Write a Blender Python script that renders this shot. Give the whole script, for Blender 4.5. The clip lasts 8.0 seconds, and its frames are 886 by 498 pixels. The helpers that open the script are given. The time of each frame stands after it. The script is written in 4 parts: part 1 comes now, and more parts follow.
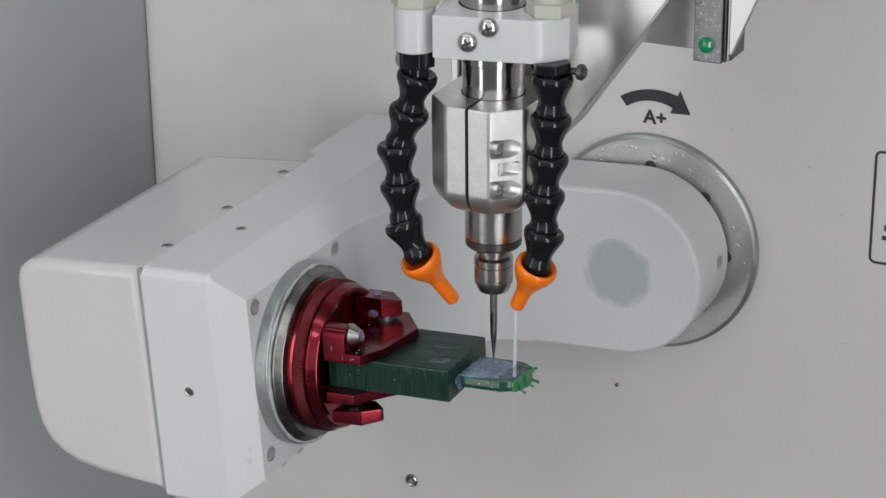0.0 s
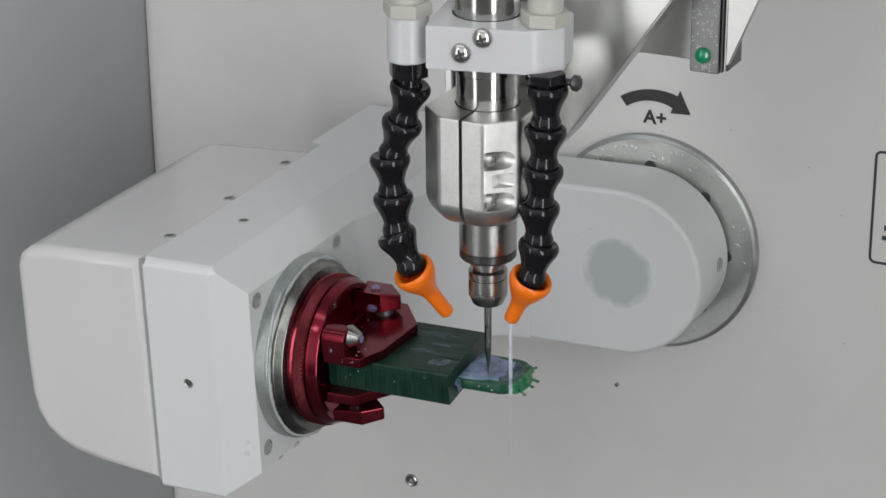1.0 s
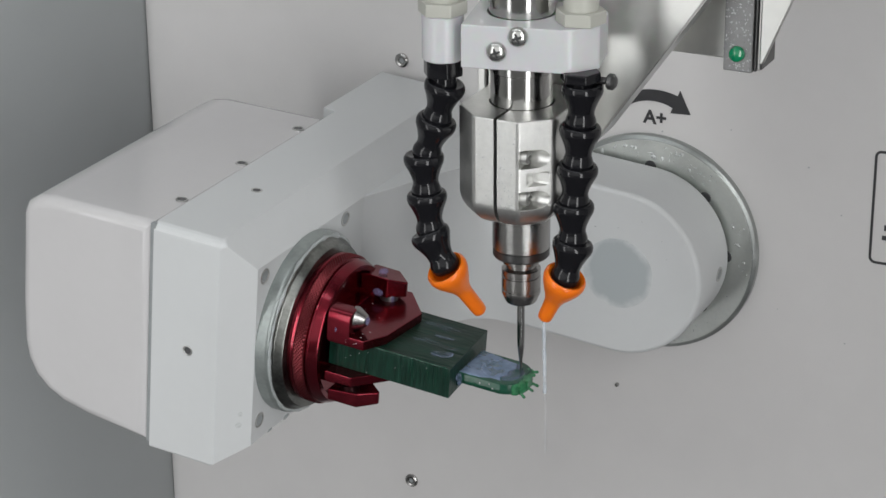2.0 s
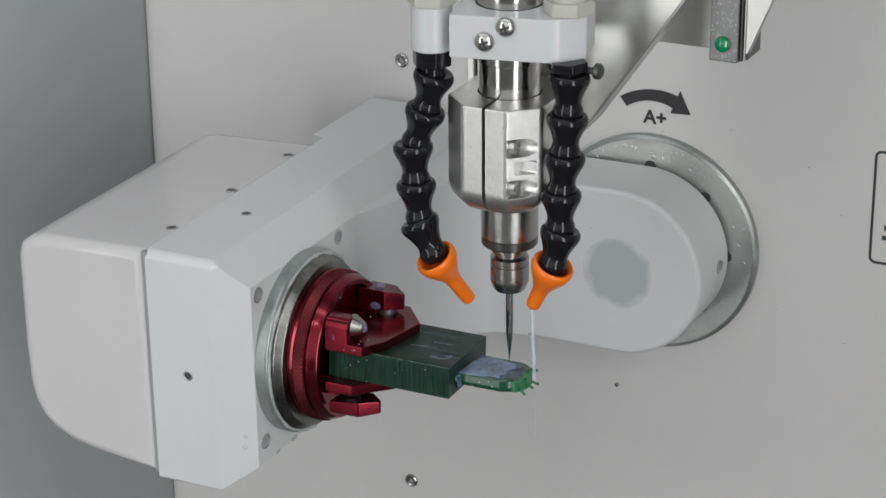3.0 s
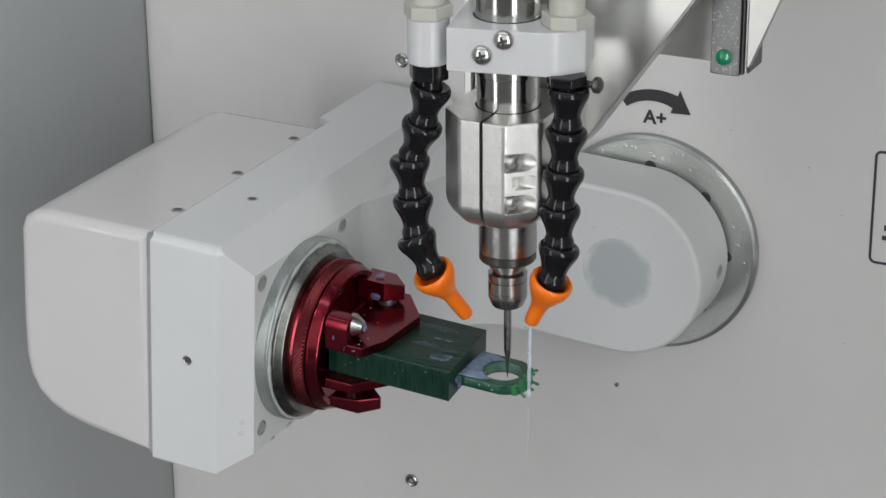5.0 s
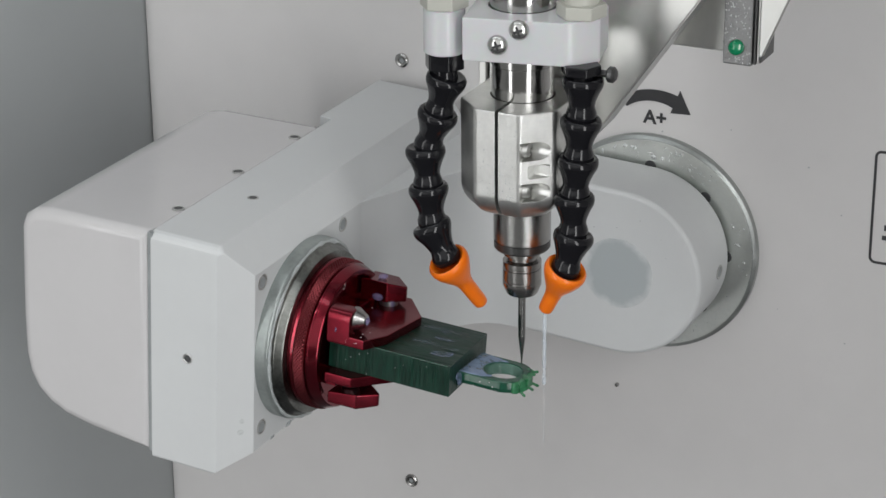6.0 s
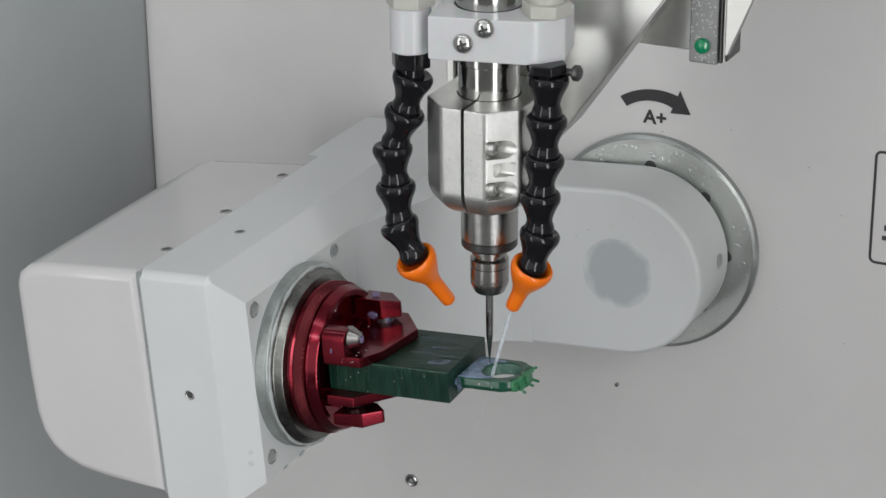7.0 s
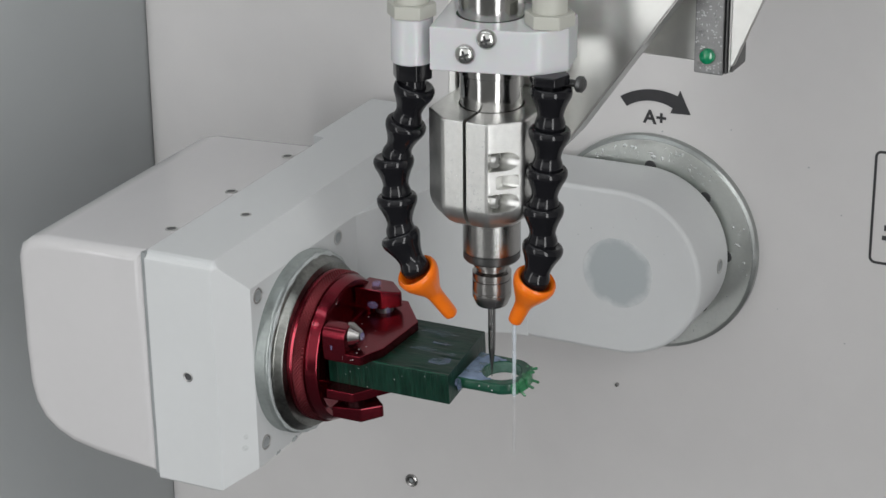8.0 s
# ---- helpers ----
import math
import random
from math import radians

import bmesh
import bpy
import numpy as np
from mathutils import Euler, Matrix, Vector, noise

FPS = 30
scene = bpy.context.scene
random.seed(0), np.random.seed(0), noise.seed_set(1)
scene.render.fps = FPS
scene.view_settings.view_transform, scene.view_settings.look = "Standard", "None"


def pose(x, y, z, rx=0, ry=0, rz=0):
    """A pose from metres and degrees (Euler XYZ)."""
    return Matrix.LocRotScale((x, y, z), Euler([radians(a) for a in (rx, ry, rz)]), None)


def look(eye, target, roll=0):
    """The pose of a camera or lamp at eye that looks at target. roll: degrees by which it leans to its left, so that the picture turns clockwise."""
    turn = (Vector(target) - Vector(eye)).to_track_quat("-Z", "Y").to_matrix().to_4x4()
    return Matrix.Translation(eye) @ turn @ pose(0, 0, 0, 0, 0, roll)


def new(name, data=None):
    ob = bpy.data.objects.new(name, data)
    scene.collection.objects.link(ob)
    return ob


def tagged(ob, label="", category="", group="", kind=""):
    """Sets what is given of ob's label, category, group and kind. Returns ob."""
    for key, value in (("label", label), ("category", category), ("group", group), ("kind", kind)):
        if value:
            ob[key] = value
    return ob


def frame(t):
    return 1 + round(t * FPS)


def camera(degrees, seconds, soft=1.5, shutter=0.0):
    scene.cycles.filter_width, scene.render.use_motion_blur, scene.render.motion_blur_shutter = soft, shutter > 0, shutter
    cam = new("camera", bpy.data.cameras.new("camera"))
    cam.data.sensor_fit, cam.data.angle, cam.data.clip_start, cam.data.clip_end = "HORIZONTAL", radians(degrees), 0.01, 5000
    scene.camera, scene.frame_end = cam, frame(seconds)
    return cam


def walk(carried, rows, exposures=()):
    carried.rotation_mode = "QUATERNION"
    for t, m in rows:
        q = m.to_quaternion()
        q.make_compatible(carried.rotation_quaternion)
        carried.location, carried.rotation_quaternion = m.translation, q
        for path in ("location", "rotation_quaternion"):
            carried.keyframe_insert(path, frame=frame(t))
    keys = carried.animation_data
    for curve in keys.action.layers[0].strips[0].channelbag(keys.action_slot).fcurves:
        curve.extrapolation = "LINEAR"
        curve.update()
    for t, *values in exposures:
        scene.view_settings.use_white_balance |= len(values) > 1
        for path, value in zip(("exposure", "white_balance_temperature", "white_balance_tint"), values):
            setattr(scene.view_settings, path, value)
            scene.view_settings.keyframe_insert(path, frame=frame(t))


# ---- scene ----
from collections import defaultdict

# ---------------------------------------------------------------- camera
# The origin is where the swing axis of the arm (along y) meets the axis of the chuck (along x).
cam = camera(21.48, 8.0, soft=1.5)
CAM = Matrix(((0.89611, -0.16195, 0.41324), (0.44376, 0.34484, -0.82714), (-0.00855, 0.92459, 0.38088)))
CAM = CAM.to_quaternion().to_matrix().to_4x4()
CAM.translation = (0.3578, -0.7690, 0.4061)
walk(cam, [(0.0, CAM), (8.0, CAM)])

# ---------------------------------------------------------------- light
world = bpy.data.worlds.new("world")
scene.world = world
world.use_nodes = True
world.node_tree.nodes["Background"].inputs[0].default_value = (0.75, 0.82, 0.9, 1)
world.node_tree.nodes["Background"].inputs[1].default_value = 0.25
scene.view_settings.exposure = 0.0


def lamp(name, eye, target, sx, sy, watts, colour=(1, 1, 1)):
    data = bpy.data.lights.new(name, "AREA")
    data.shape, data.size, data.size_y, data.energy, data.color = "RECTANGLE", sx, sy, watts, colour
    ob = new(name, data)
    ob.matrix_world = look(eye, target)
    return ob


lamp("front_panel_light", (-0.55, -1.40, 0.30), (0.0, 0.0, 0.22), 0.25, 1.68, 4.7, (0.987, 0.995, 1.0))     # two tall bright panels in front of the machine
lamp("front_panel_light", (1.06, -1.03, 0.30), (0.0, 0.0, 0.22), 0.31, 1.68, 10.8, (0.987, 0.995, 1.0))
lamp("front_panel_light", (0.10, -2.40, 0.95), (0.0, 0.05, 0.05), 3.4, 2.10, 15.5, (0.987, 0.995, 1.0))          # added broad fill standing in for the pale room behind them; source unseen
lamp("led_strip", (-0.10, -0.18, 0.59), (-0.10, 0.08, 0.0), 0.76, 0.10, 0.75, (0.92, 0.97, 1.0))
# overhead fill added to lift the dark parts; no fixture belongs to it
lamp("room_fill", (0.4, -1.6, 2.3), (0.4, -1.6, 0.0), 1.2, 0.6, 20.0, (0.98, 0.99, 1.0))

# ---------------------------------------------------------------- materials


def material(name, colour, rough=0.5, metal=0.0, vary=0.06, scale=60.0, bump=0.0, bump_scale=400.0, stretch=(1, 1, 1),
             coat=0.0, coat_rough=0.08, rough_vary=0.08, trans=0.0, ior=1.45, sub=0.0, spec=0.5):
    m = bpy.data.materials.new(name)
    m.use_nodes = True
    nt = m.node_tree
    b = nt.nodes["Principled BSDF"]
    b.inputs["Metallic"].default_value = metal
    b.inputs["IOR"].default_value = ior
    b.inputs["Coat Weight"].default_value = coat
    b.inputs["Coat Roughness"].default_value = coat_rough
    b.inputs["Transmission Weight"].default_value = trans
    b.inputs["Specular IOR Level"].default_value = spec
    if sub:
        b.inputs["Subsurface Weight"].default_value = sub
        b.inputs["Subsurface Radius"].default_value = (0.3, 1.0, 0.5)
        b.inputs["Subsurface Scale"].default_value = 0.002
    tc = nt.nodes.new("ShaderNodeTexCoord")
    mp = nt.nodes.new("ShaderNodeMapping")
    mp.inputs["Scale"].default_value = stretch
    nt.links.new(tc.outputs["Object"], mp.inputs["Vector"])
    big = nt.nodes.new("ShaderNodeTexNoise")
    big.inputs["Scale"].default_value = scale
    big.inputs["Detail"].default_value = 5
    small = nt.nodes.new("ShaderNodeTexNoise")
    small.inputs["Scale"].default_value = scale * 9
    small.inputs["Detail"].default_value = 3
    for n in (big, small):
        nt.links.new(mp.outputs["Vector"], n.inputs["Vector"])
    mix = nt.nodes.new("ShaderNodeMath")
    mix.operation = "MULTIPLY_ADD"
    mix.inputs[1].default_value = 0.35
    nt.links.new(small.outputs["Fac"], mix.inputs[0])
    nt.links.new(big.outputs["Fac"], mix.inputs[2])
    ramp = nt.nodes.new("ShaderNodeMapRange")
    ramp.inputs["From Min"].default_value, ramp.inputs["From Max"].default_value = 0.4, 0.95
    ramp.inputs["To Min"].default_value, ramp.inputs["To Max"].default_value = 1 - vary, 1 + vary
    nt.links.new(mix.outputs[0], ramp.inputs["Value"])
    tint = nt.nodes.new("ShaderNodeVectorMath")
    tint.operation = "SCALE"
    tint.inputs[0].default_value = colour
    nt.links.new(ramp.outputs[0], tint.inputs["Scale"])
    nt.links.new(tint.outputs[0], b.inputs["Base Color"])
    rr = nt.nodes.new("ShaderNodeMapRange")
    rr.inputs["From Min"].default_value, rr.inputs["From Max"].default_value = 0.4, 0.95
    low, high = max(0.02, rough - rough_vary), min(1.0, rough + rough_vary)
    if low < 0.285 and high > 0.262:                         # a surface is either glossy or satin all over
        low, high = (low, 0.262) if rough < 0.28 else (0.285, high)
    rr.inputs["To Min"].default_value, rr.inputs["To Max"].default_value = low, high
    nt.links.new(mix.outputs[0], rr.inputs["Value"])
    nt.links.new(rr.outputs[0], b.inputs["Roughness"])
    if bump:
        fine = nt.nodes.new("ShaderNodeTexNoise")
        fine.inputs["Scale"].default_value = bump_scale
        fine.inputs["Detail"].default_value = 4
        nt.links.new(mp.outputs["Vector"], fine.inputs["Vector"])
        bp = nt.nodes.new("ShaderNodeBump")
        bp.inputs["Strength"].default_value = bump
        bp.inputs["Distance"].default_value = 0.001
        nt.links.new(fine.outputs["Fac"], bp.inputs["Height"])
        nt.links.new(bp.outputs["Normal"], b.inputs["Normal"])
    return m


def film(name, colour, alpha, rough=0.08, vary=0.25, scale=250.0):
    """A milky film of coolant: part clear, part cloudy, with a glossy surface."""
    m = bpy.data.materials.new(name)
    m.use_nodes = True
    nt = m.node_tree
    b = nt.nodes["Principled BSDF"]
    b.inputs["Base Color"].default_value = (*colour, 1)
    b.inputs["Roughness"].default_value = rough
    b.inputs["IOR"].default_value = 1.33
    n = nt.nodes.new("ShaderNodeTexNoise")
    n.inputs["Scale"].default_value = scale
    n.inputs["Detail"].default_value = 3
    tc = nt.nodes.new("ShaderNodeTexCoord")
    nt.links.new(tc.outputs["Object"], n.inputs["Vector"])
    r = nt.nodes.new("ShaderNodeMapRange")
    r.inputs["From Min"].default_value, r.inputs["From Max"].default_value = 0.3, 0.7
    r.inputs["To Min"].default_value, r.inputs["To Max"].default_value = max(0, alpha - vary), min(1, alpha + vary)
    nt.links.new(n.outputs["Fac"], r.inputs["Value"])
    nt.links.new(r.outputs[0], b.inputs["Alpha"])
    return m


WALL = material("wall_paint", (0.668, 0.655, 0.650), 0.42, vary=0.045, scale=7, bump=0.03, bump_scale=900, rough_vary=0.08)
FLOOR_DARK = material("dark_floor", (0.085, 0.085, 0.088), 0.6, vary=0.1, scale=12)
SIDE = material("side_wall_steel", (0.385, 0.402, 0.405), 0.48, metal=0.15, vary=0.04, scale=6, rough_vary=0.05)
ARM = material("cool_white_paint", (0.638, 0.653, 0.657), 0.33, vary=0.02, scale=25, bump=0.04, bump_scale=1300)
COVER = material("warm_white_plastic", (0.606, 0.596, 0.600), 0.13, rough_vary=0.03, vary=0.02, scale=25, bump=0.03, bump_scale=1500)
PLUG_DARK = material("dull_grey_recess", (0.30, 0.32, 0.325), 0.45, vary=0.15, scale=150)
PLUG = material("grey_plug", (0.54, 0.57, 0.58), 0.42, vary=0.1, scale=38)
ALU = material("machined_aluminium", (0.68, 0.68, 0.66), 0.36, metal=1.0, vary=0.15, scale=60, bump=0.09, bump_scale=2400)
DISC = material("wet_aluminium_disc", (0.67, 0.69, 0.662), 0.30, metal=1.0, vary=0.10, scale=60, bump=0.03, bump_scale=700)
RIM = material("dull_aluminium_rim", (0.40, 0.42, 0.41), 0.38, metal=0.9, vary=0.2, scale=90, bump=0.05, bump_scale=500)
STAINED = material("stained_steel", (0.20, 0.205, 0.192), 0.30, metal=1.0, vary=0.6, scale=75, bump=0.06, bump_scale=400)
FLANGE = material("gel_coated_aluminium", (0.31, 0.34, 0.33), 0.36, metal=0.55, vary=0.25, scale=60, bump=0.16, bump_scale=160)
WETBAR = material("wet_stainless_bar", (0.30, 0.30, 0.30), 0.42, metal=1.0, vary=0.12, scale=200, bump=0.07, bump_scale=1400)
SEAL = material("pale_sealant", (0.42, 0.45, 0.45), 0.3, vary=0.2, scale=90)
CHROME = material("ground_steel", (0.46, 0.455, 0.445), 0.15, metal=1.0, vary=0.05, scale=70, rough_vary=0.05)
DARK = material("dark_steel", (0.10, 0.10, 0.10), 0.32, metal=0.8, vary=0.1, scale=80)
NUT = material("grey_steel_nut", (0.34, 0.33, 0.32), 0.27, metal=1.0, vary=0.03, scale=40, rough_vary=0.02)
SATIN = material("satin_steel", (0.40, 0.395, 0.385), 0.22, metal=1.0, vary=0.08, scale=90, bump=0.12, bump_scale=2600)
CARBIDE = material("carbide", (0.30, 0.30, 0.295), 0.2, metal=1.0, vary=0.06, scale=150)
STAINLESS = material("polished_stainless", (0.60, 0.60, 0.58), 0.235, metal=1.0, vary=0.06, scale=30, rough_vary=0.04)
PLATE = material("satin_stainless_plate", (0.74, 0.74, 0.715), 0.36, metal=1.0, vary=0.10, scale=22, rough_vary=0.05, bump=0.02, bump_scale=60)
BRUSHED = material("brushed_stainless", (0.58, 0.58, 0.57), 0.4, metal=1.0, vary=0.06, scale=60, stretch=(1, 1, 0.1), bump=0.06)
RED = material("red_anodised", (0.18, 0.012, 0.023), 0.25, metal=0.95, vary=0.14, scale=70, bump=0.04, bump_scale=1200, coat=0.25, coat_rough=0.05)
KNURL = material("worn_red_knurl", (0.17, 0.032, 0.038), 0.32, metal=1.0, vary=0.2, scale=120)
WAX = material("green_wax", (0.0045, 0.029, 0.018), 0.30, vary=0.55, scale=900, bump=0.35, bump_scale=1300, sub=0.08, stretch=(1, 1, 0.12), spec=0.34, rough_vary=0.1)
WAX_TOP = material("wet_green_wax", (0.0052, 0.028, 0.018), 0.33, vary=0.5, scale=160, bump=0.25, bump_scale=600, sub=0.08, stretch=(0.3, 1, 1), spec=0.25, coat=0.05, coat_rough=0.16)
WAX_CUT = material("cut_green_wax", (0.012, 0.070, 0.042), 0.14, vary=0.25, scale=260, bump=0.08, bump_scale=700, sub=0.15)
WAX_PALE = material("pale_green_wax", (0.040, 0.185, 0.085), 0.12, vary=0.5, scale=420, sub=0.35, bump=0.15, bump_scale=900)
BLACK = material("black_plastic", (0.008, 0.008, 0.010), 0.11, vary=0.15, scale=120, rough_vary=0.02, spec=0.42, bump=0.05, bump_scale=500)
ORANGE = material("orange_plastic", (0.93, 0.19, 0.006), 0.30, vary=0.04, scale=120, coat=0.2, sub=0.1)
WHITE = material("white_acetal", (0.63, 0.636, 0.65), 0.26, vary=0.008, scale=40, sub=0.3, rough_vary=0.02)
IVORY = material("ivory_plastic", (0.50, 0.50, 0.45), 0.36, vary=0.03, scale=80)
INK = material("black_ink", (0.040, 0.040, 0.043), 0.45, vary=0.15, scale=300)
GREEN = material("green_enamel", (0.0, 0.24, 0.10), 0.12, vary=0.1, scale=300, coat=1.0, coat_rough=0.04)
# dark base colour carries the shade inside sockets, slots and screw holes
HOLE = material("shaded_recess", (0.11, 0.112, 0.115), 0.35, metal=0.6, vary=0.1)
ROOM = material("room_plaster", (0.55, 0.55, 0.54), 0.7, vary=0.04, scale=3)


def stained_plug():
    """A grey plug whose stain fades towards its rim."""
    m = material("stained_grey_plug", (0.40, 0.435, 0.445), 0.40, vary=0.10, scale=60)
    nt = m.node_tree
    b = nt.nodes["Principled BSDF"]
    tc = nt.nodes.new("ShaderNodeTexCoord")
    n = nt.nodes.new("ShaderNodeTexNoise")
    n.inputs["Scale"].default_value = 110
    n.inputs["Detail"].default_value = 4
    sep = nt.nodes.new("ShaderNodeSeparateXYZ")
    flat = nt.nodes.new("ShaderNodeCombineXYZ")
    size = nt.nodes.new("ShaderNodeVectorMath")
    size.operation = "LENGTH"
    nt.links.new(tc.outputs["Object"], n.inputs["Vector"])
    nt.links.new(tc.outputs["Object"], sep.inputs[0])
    nt.links.new(sep.outputs[0], flat.inputs[0])
    nt.links.new(sep.outputs[2], flat.inputs[2])
    nt.links.new(flat.outputs[0], size.inputs[0])
    add = nt.nodes.new("ShaderNodeMath")
    add.operation = "MULTIPLY_ADD"
    add.inputs[1].default_value = 0.0095
    nt.links.new(n.outputs["Fac"], add.inputs[0])
    nt.links.new(size.outputs["Value"], add.inputs[2])
    ramp = nt.nodes.new("ShaderNodeValToRGB")
    ramp.color_ramp.elements[0].color = (0.43, 0.468, 0.48, 1)
    ramp.color_ramp.elements[1].color = (0.66, 0.68, 0.68, 1)
    scaled = nt.nodes.new("ShaderNodeMapRange")
    scaled.inputs["From Min"].default_value, scaled.inputs["From Max"].default_value = 0.0184, 0.0226
    nt.links.new(add.outputs[0], scaled.inputs["Value"])
    nt.links.new(scaled.outputs[0], ramp.inputs[0])
    nt.links.new(ramp.outputs[0], b.inputs["Base Color"])
    return m


PLUG_STAIN = stained_plug()
MILK = film("milky_coolant", (0.29, 0.38, 0.56), 0.55, vary=0.26, scale=150)
MILK_THIN = film("thin_milky_coolant", (0.22, 0.28, 0.42), 0.28, vary=0.26, scale=230)
SMUDGE = film("greenish_smudge", (0.36, 0.50, 0.43), 0.10, vary=0.10, scale=900)
SMEAR = film("coolant_smear", (0.20, 0.27, 0.36), 0.14, vary=0.14, scale=300)
# near-white drops: the glint of lit water is put into their colour
GLINT_DROP = film("white_glint_drop", (0.93, 0.95, 0.96), 0.5, rough=0.04, vary=0.3)
JET = film("coolant_jet", (0.72, 0.79, 0.86), 0.38, vary=0.15, scale=90)
THREAD = film("coolant_thread", (0.75, 0.82, 0.88), 0.045, vary=0.04, scale=60)
BORE_FILM = film("cloudy_green_coolant", (0.26, 0.46, 0.38), 0.26, vary=0.2, scale=200)
DROP_GEL = film("cloudy_gel", (0.52, 0.56, 0.56), 0.55, rough=0.06, vary=0.25)
DROP = film("water_drop", (0.85, 0.87, 0.88), 0.16, rough=0.03, vary=0.1)
GLASSY = material("clear_water", (0.95, 0.97, 0.98), 0.03, vary=0.0, rough_vary=0.0, trans=1.0, ior=1.33)
VIOLET = film("violet_coolant_drop", (0.30, 0.27, 0.50), 0.34, rough=0.05, vary=0.2)

# ---------------------------------------------------------------- mesh tools


def thing(name, label, category, group="", m=None):
    ob = new(name)
    ob.empty_display_size = 0.01
    if m is not None:
        ob.matrix_world = m
    return tagged(ob, label, category, group)


def mesh(name, bm, mat, angle=32):
    me = bpy.data.meshes.new(name)
    bmesh.ops.recalc_face_normals(bm, faces=bm.faces)
    bm.to_mesh(me)
    bm.free()
    me.materials.append(mat)
    for p in me.polygons:
        p.use_smooth = True
    me.set_sharp_from_angle(angle=radians(angle))
    # normals weighted by area, so that flat faces stay flat beside their rounded edges
    flat = [(p.normal.copy(), p.area) for p in me.polygons]
    near = defaultdict(list)
    for p in me.polygons:
        for v in p.vertices:
            near[v].append(p.index)
    limit, normals = math.cos(radians(angle)), [(0, 0, 1)] * len(me.loops)
    for p in me.polygons:
        n0 = flat[p.index][0]
        for k, v in zip(p.loop_indices, p.vertices):
            total = Vector((0, 0, 0))
            for f in near[v]:
                if flat[f][0].dot(n0) > limit:
                    total += flat[f][0] * flat[f][1]
            normals[k] = total.normalized() if total.length > 0 else n0
    me.normals_split_custom_set(normals)
    return me


def part(name, bm, mat, parent=None, label="", m=None, angle=32):
    ob = new(name, mesh(name, bm, mat, angle))
    if parent:
        ob.parent = parent
    if m is not None:
        ob.matrix_basis = m
    return tagged(ob, label)


def setting(name, bm, mat, label="", category="", angle=32):
    ob = new(name, mesh(name, bm, mat, angle))
    return tagged(ob, label, category, kind="structure")


def bevel(bm, width, segments=2, edges=None, angle=25):
    if edges is None:
        edges = [e for e in bm.edges if len(e.link_faces) == 2 and e.calc_face_angle(0) > radians(angle)]
    bmesh.ops.bevel(bm, geom=edges, offset=width, segments=segments, profile=0.5, affect="EDGES", clamp_overlap=True)
    return bm


def box(x0, x1, y0, y1, z0, z1, r=0.0, segments=2):
    bm = bmesh.new()
    bmesh.ops.create_cube(bm, size=1.0)
    for v in bm.verts:
        v.co = Vector(((x0 + x1) / 2 + v.co.x * (x1 - x0), (y0 + y1) / 2 + v.co.y * (y1 - y0), (z0 + z1) / 2 + v.co.z * (z1 - z0)))
    if r:
        bevel(bm, r, segments)
    return bm


def prism(points, h0, h1, axis="z", r=0.0, segments=2):
    """A polygon drawn out along an axis. Points are (x, y), (x, z) for axis y, or (y, z) for axis x."""
    bm = bmesh.new()

    def at(p, h):
        return {"z": (p[0], p[1], h), "y": (p[0], h, p[1]), "x": (h, p[0], p[1])}[axis]
    low = [bm.verts.new(at(p, h0)) for p in points]
    top = [bm.verts.new(at(p, h1)) for p in points]
    bm.faces.new(low)
    bm.faces.new(top)
    n = len(points)
    for i in range(n):
        bm.faces.new((low[i], low[(i + 1) % n], top[(i + 1) % n], top[i]))
    bmesh.ops.recalc_face_normals(bm, faces=bm.faces)
    if r:
        bevel(bm, r, segments)
    return bm


def arc(cx, cy, r, a0, a1, n):
    return [(cx + r * math.cos(radians(a0 + (a1 - a0) * i / n)), cy + r * math.sin(radians(a0 + (a1 - a0) * i / n))) for i in range(n + 1)]


def lathe(profile, n=48, axis="z", closed=False):
    """Rows of (radius, height) turned round an axis."""
    bm = bmesh.new()
    rings = []
    for r, h in profile:
        ring = []
        for i in range(n):
            a = 2 * math.pi * i / n
            c, s = r * math.cos(a), r * math.sin(a)
            ring.append(bm.verts.new({"z": (c, s, h), "x": (h, c, s), "y": (s, h, c)}[axis]))
        rings.append(ring)
    pairs = list(zip(rings, rings[1:]))
    if closed:
        pairs.append((rings[-1], rings[0]))
    for a, b in pairs:
        for i in range(n):
            bm.faces.new((a[i], a[(i + 1) % n], b[(i + 1) % n], b[i]))
    if not closed:
        bm.faces.new(rings[0])
        bm.faces.new(rings[-1])
    bmesh.ops.remove_doubles(bm, verts=bm.verts, dist=1e-7)
    bmesh.ops.recalc_face_normals(bm, faces=bm.faces)
    return bm


def join(*bms):
    out = bmesh.new()
    for b in bms:
        me = bpy.data.meshes.new("piece")
        b.to_mesh(me)
        b.free()
        out.from_mesh(me)
        bpy.data.meshes.remove(me)
    return out


def moved(bm, m):
    bmesh.ops.transform(bm, matrix=m, verts=bm.verts)
    return bm


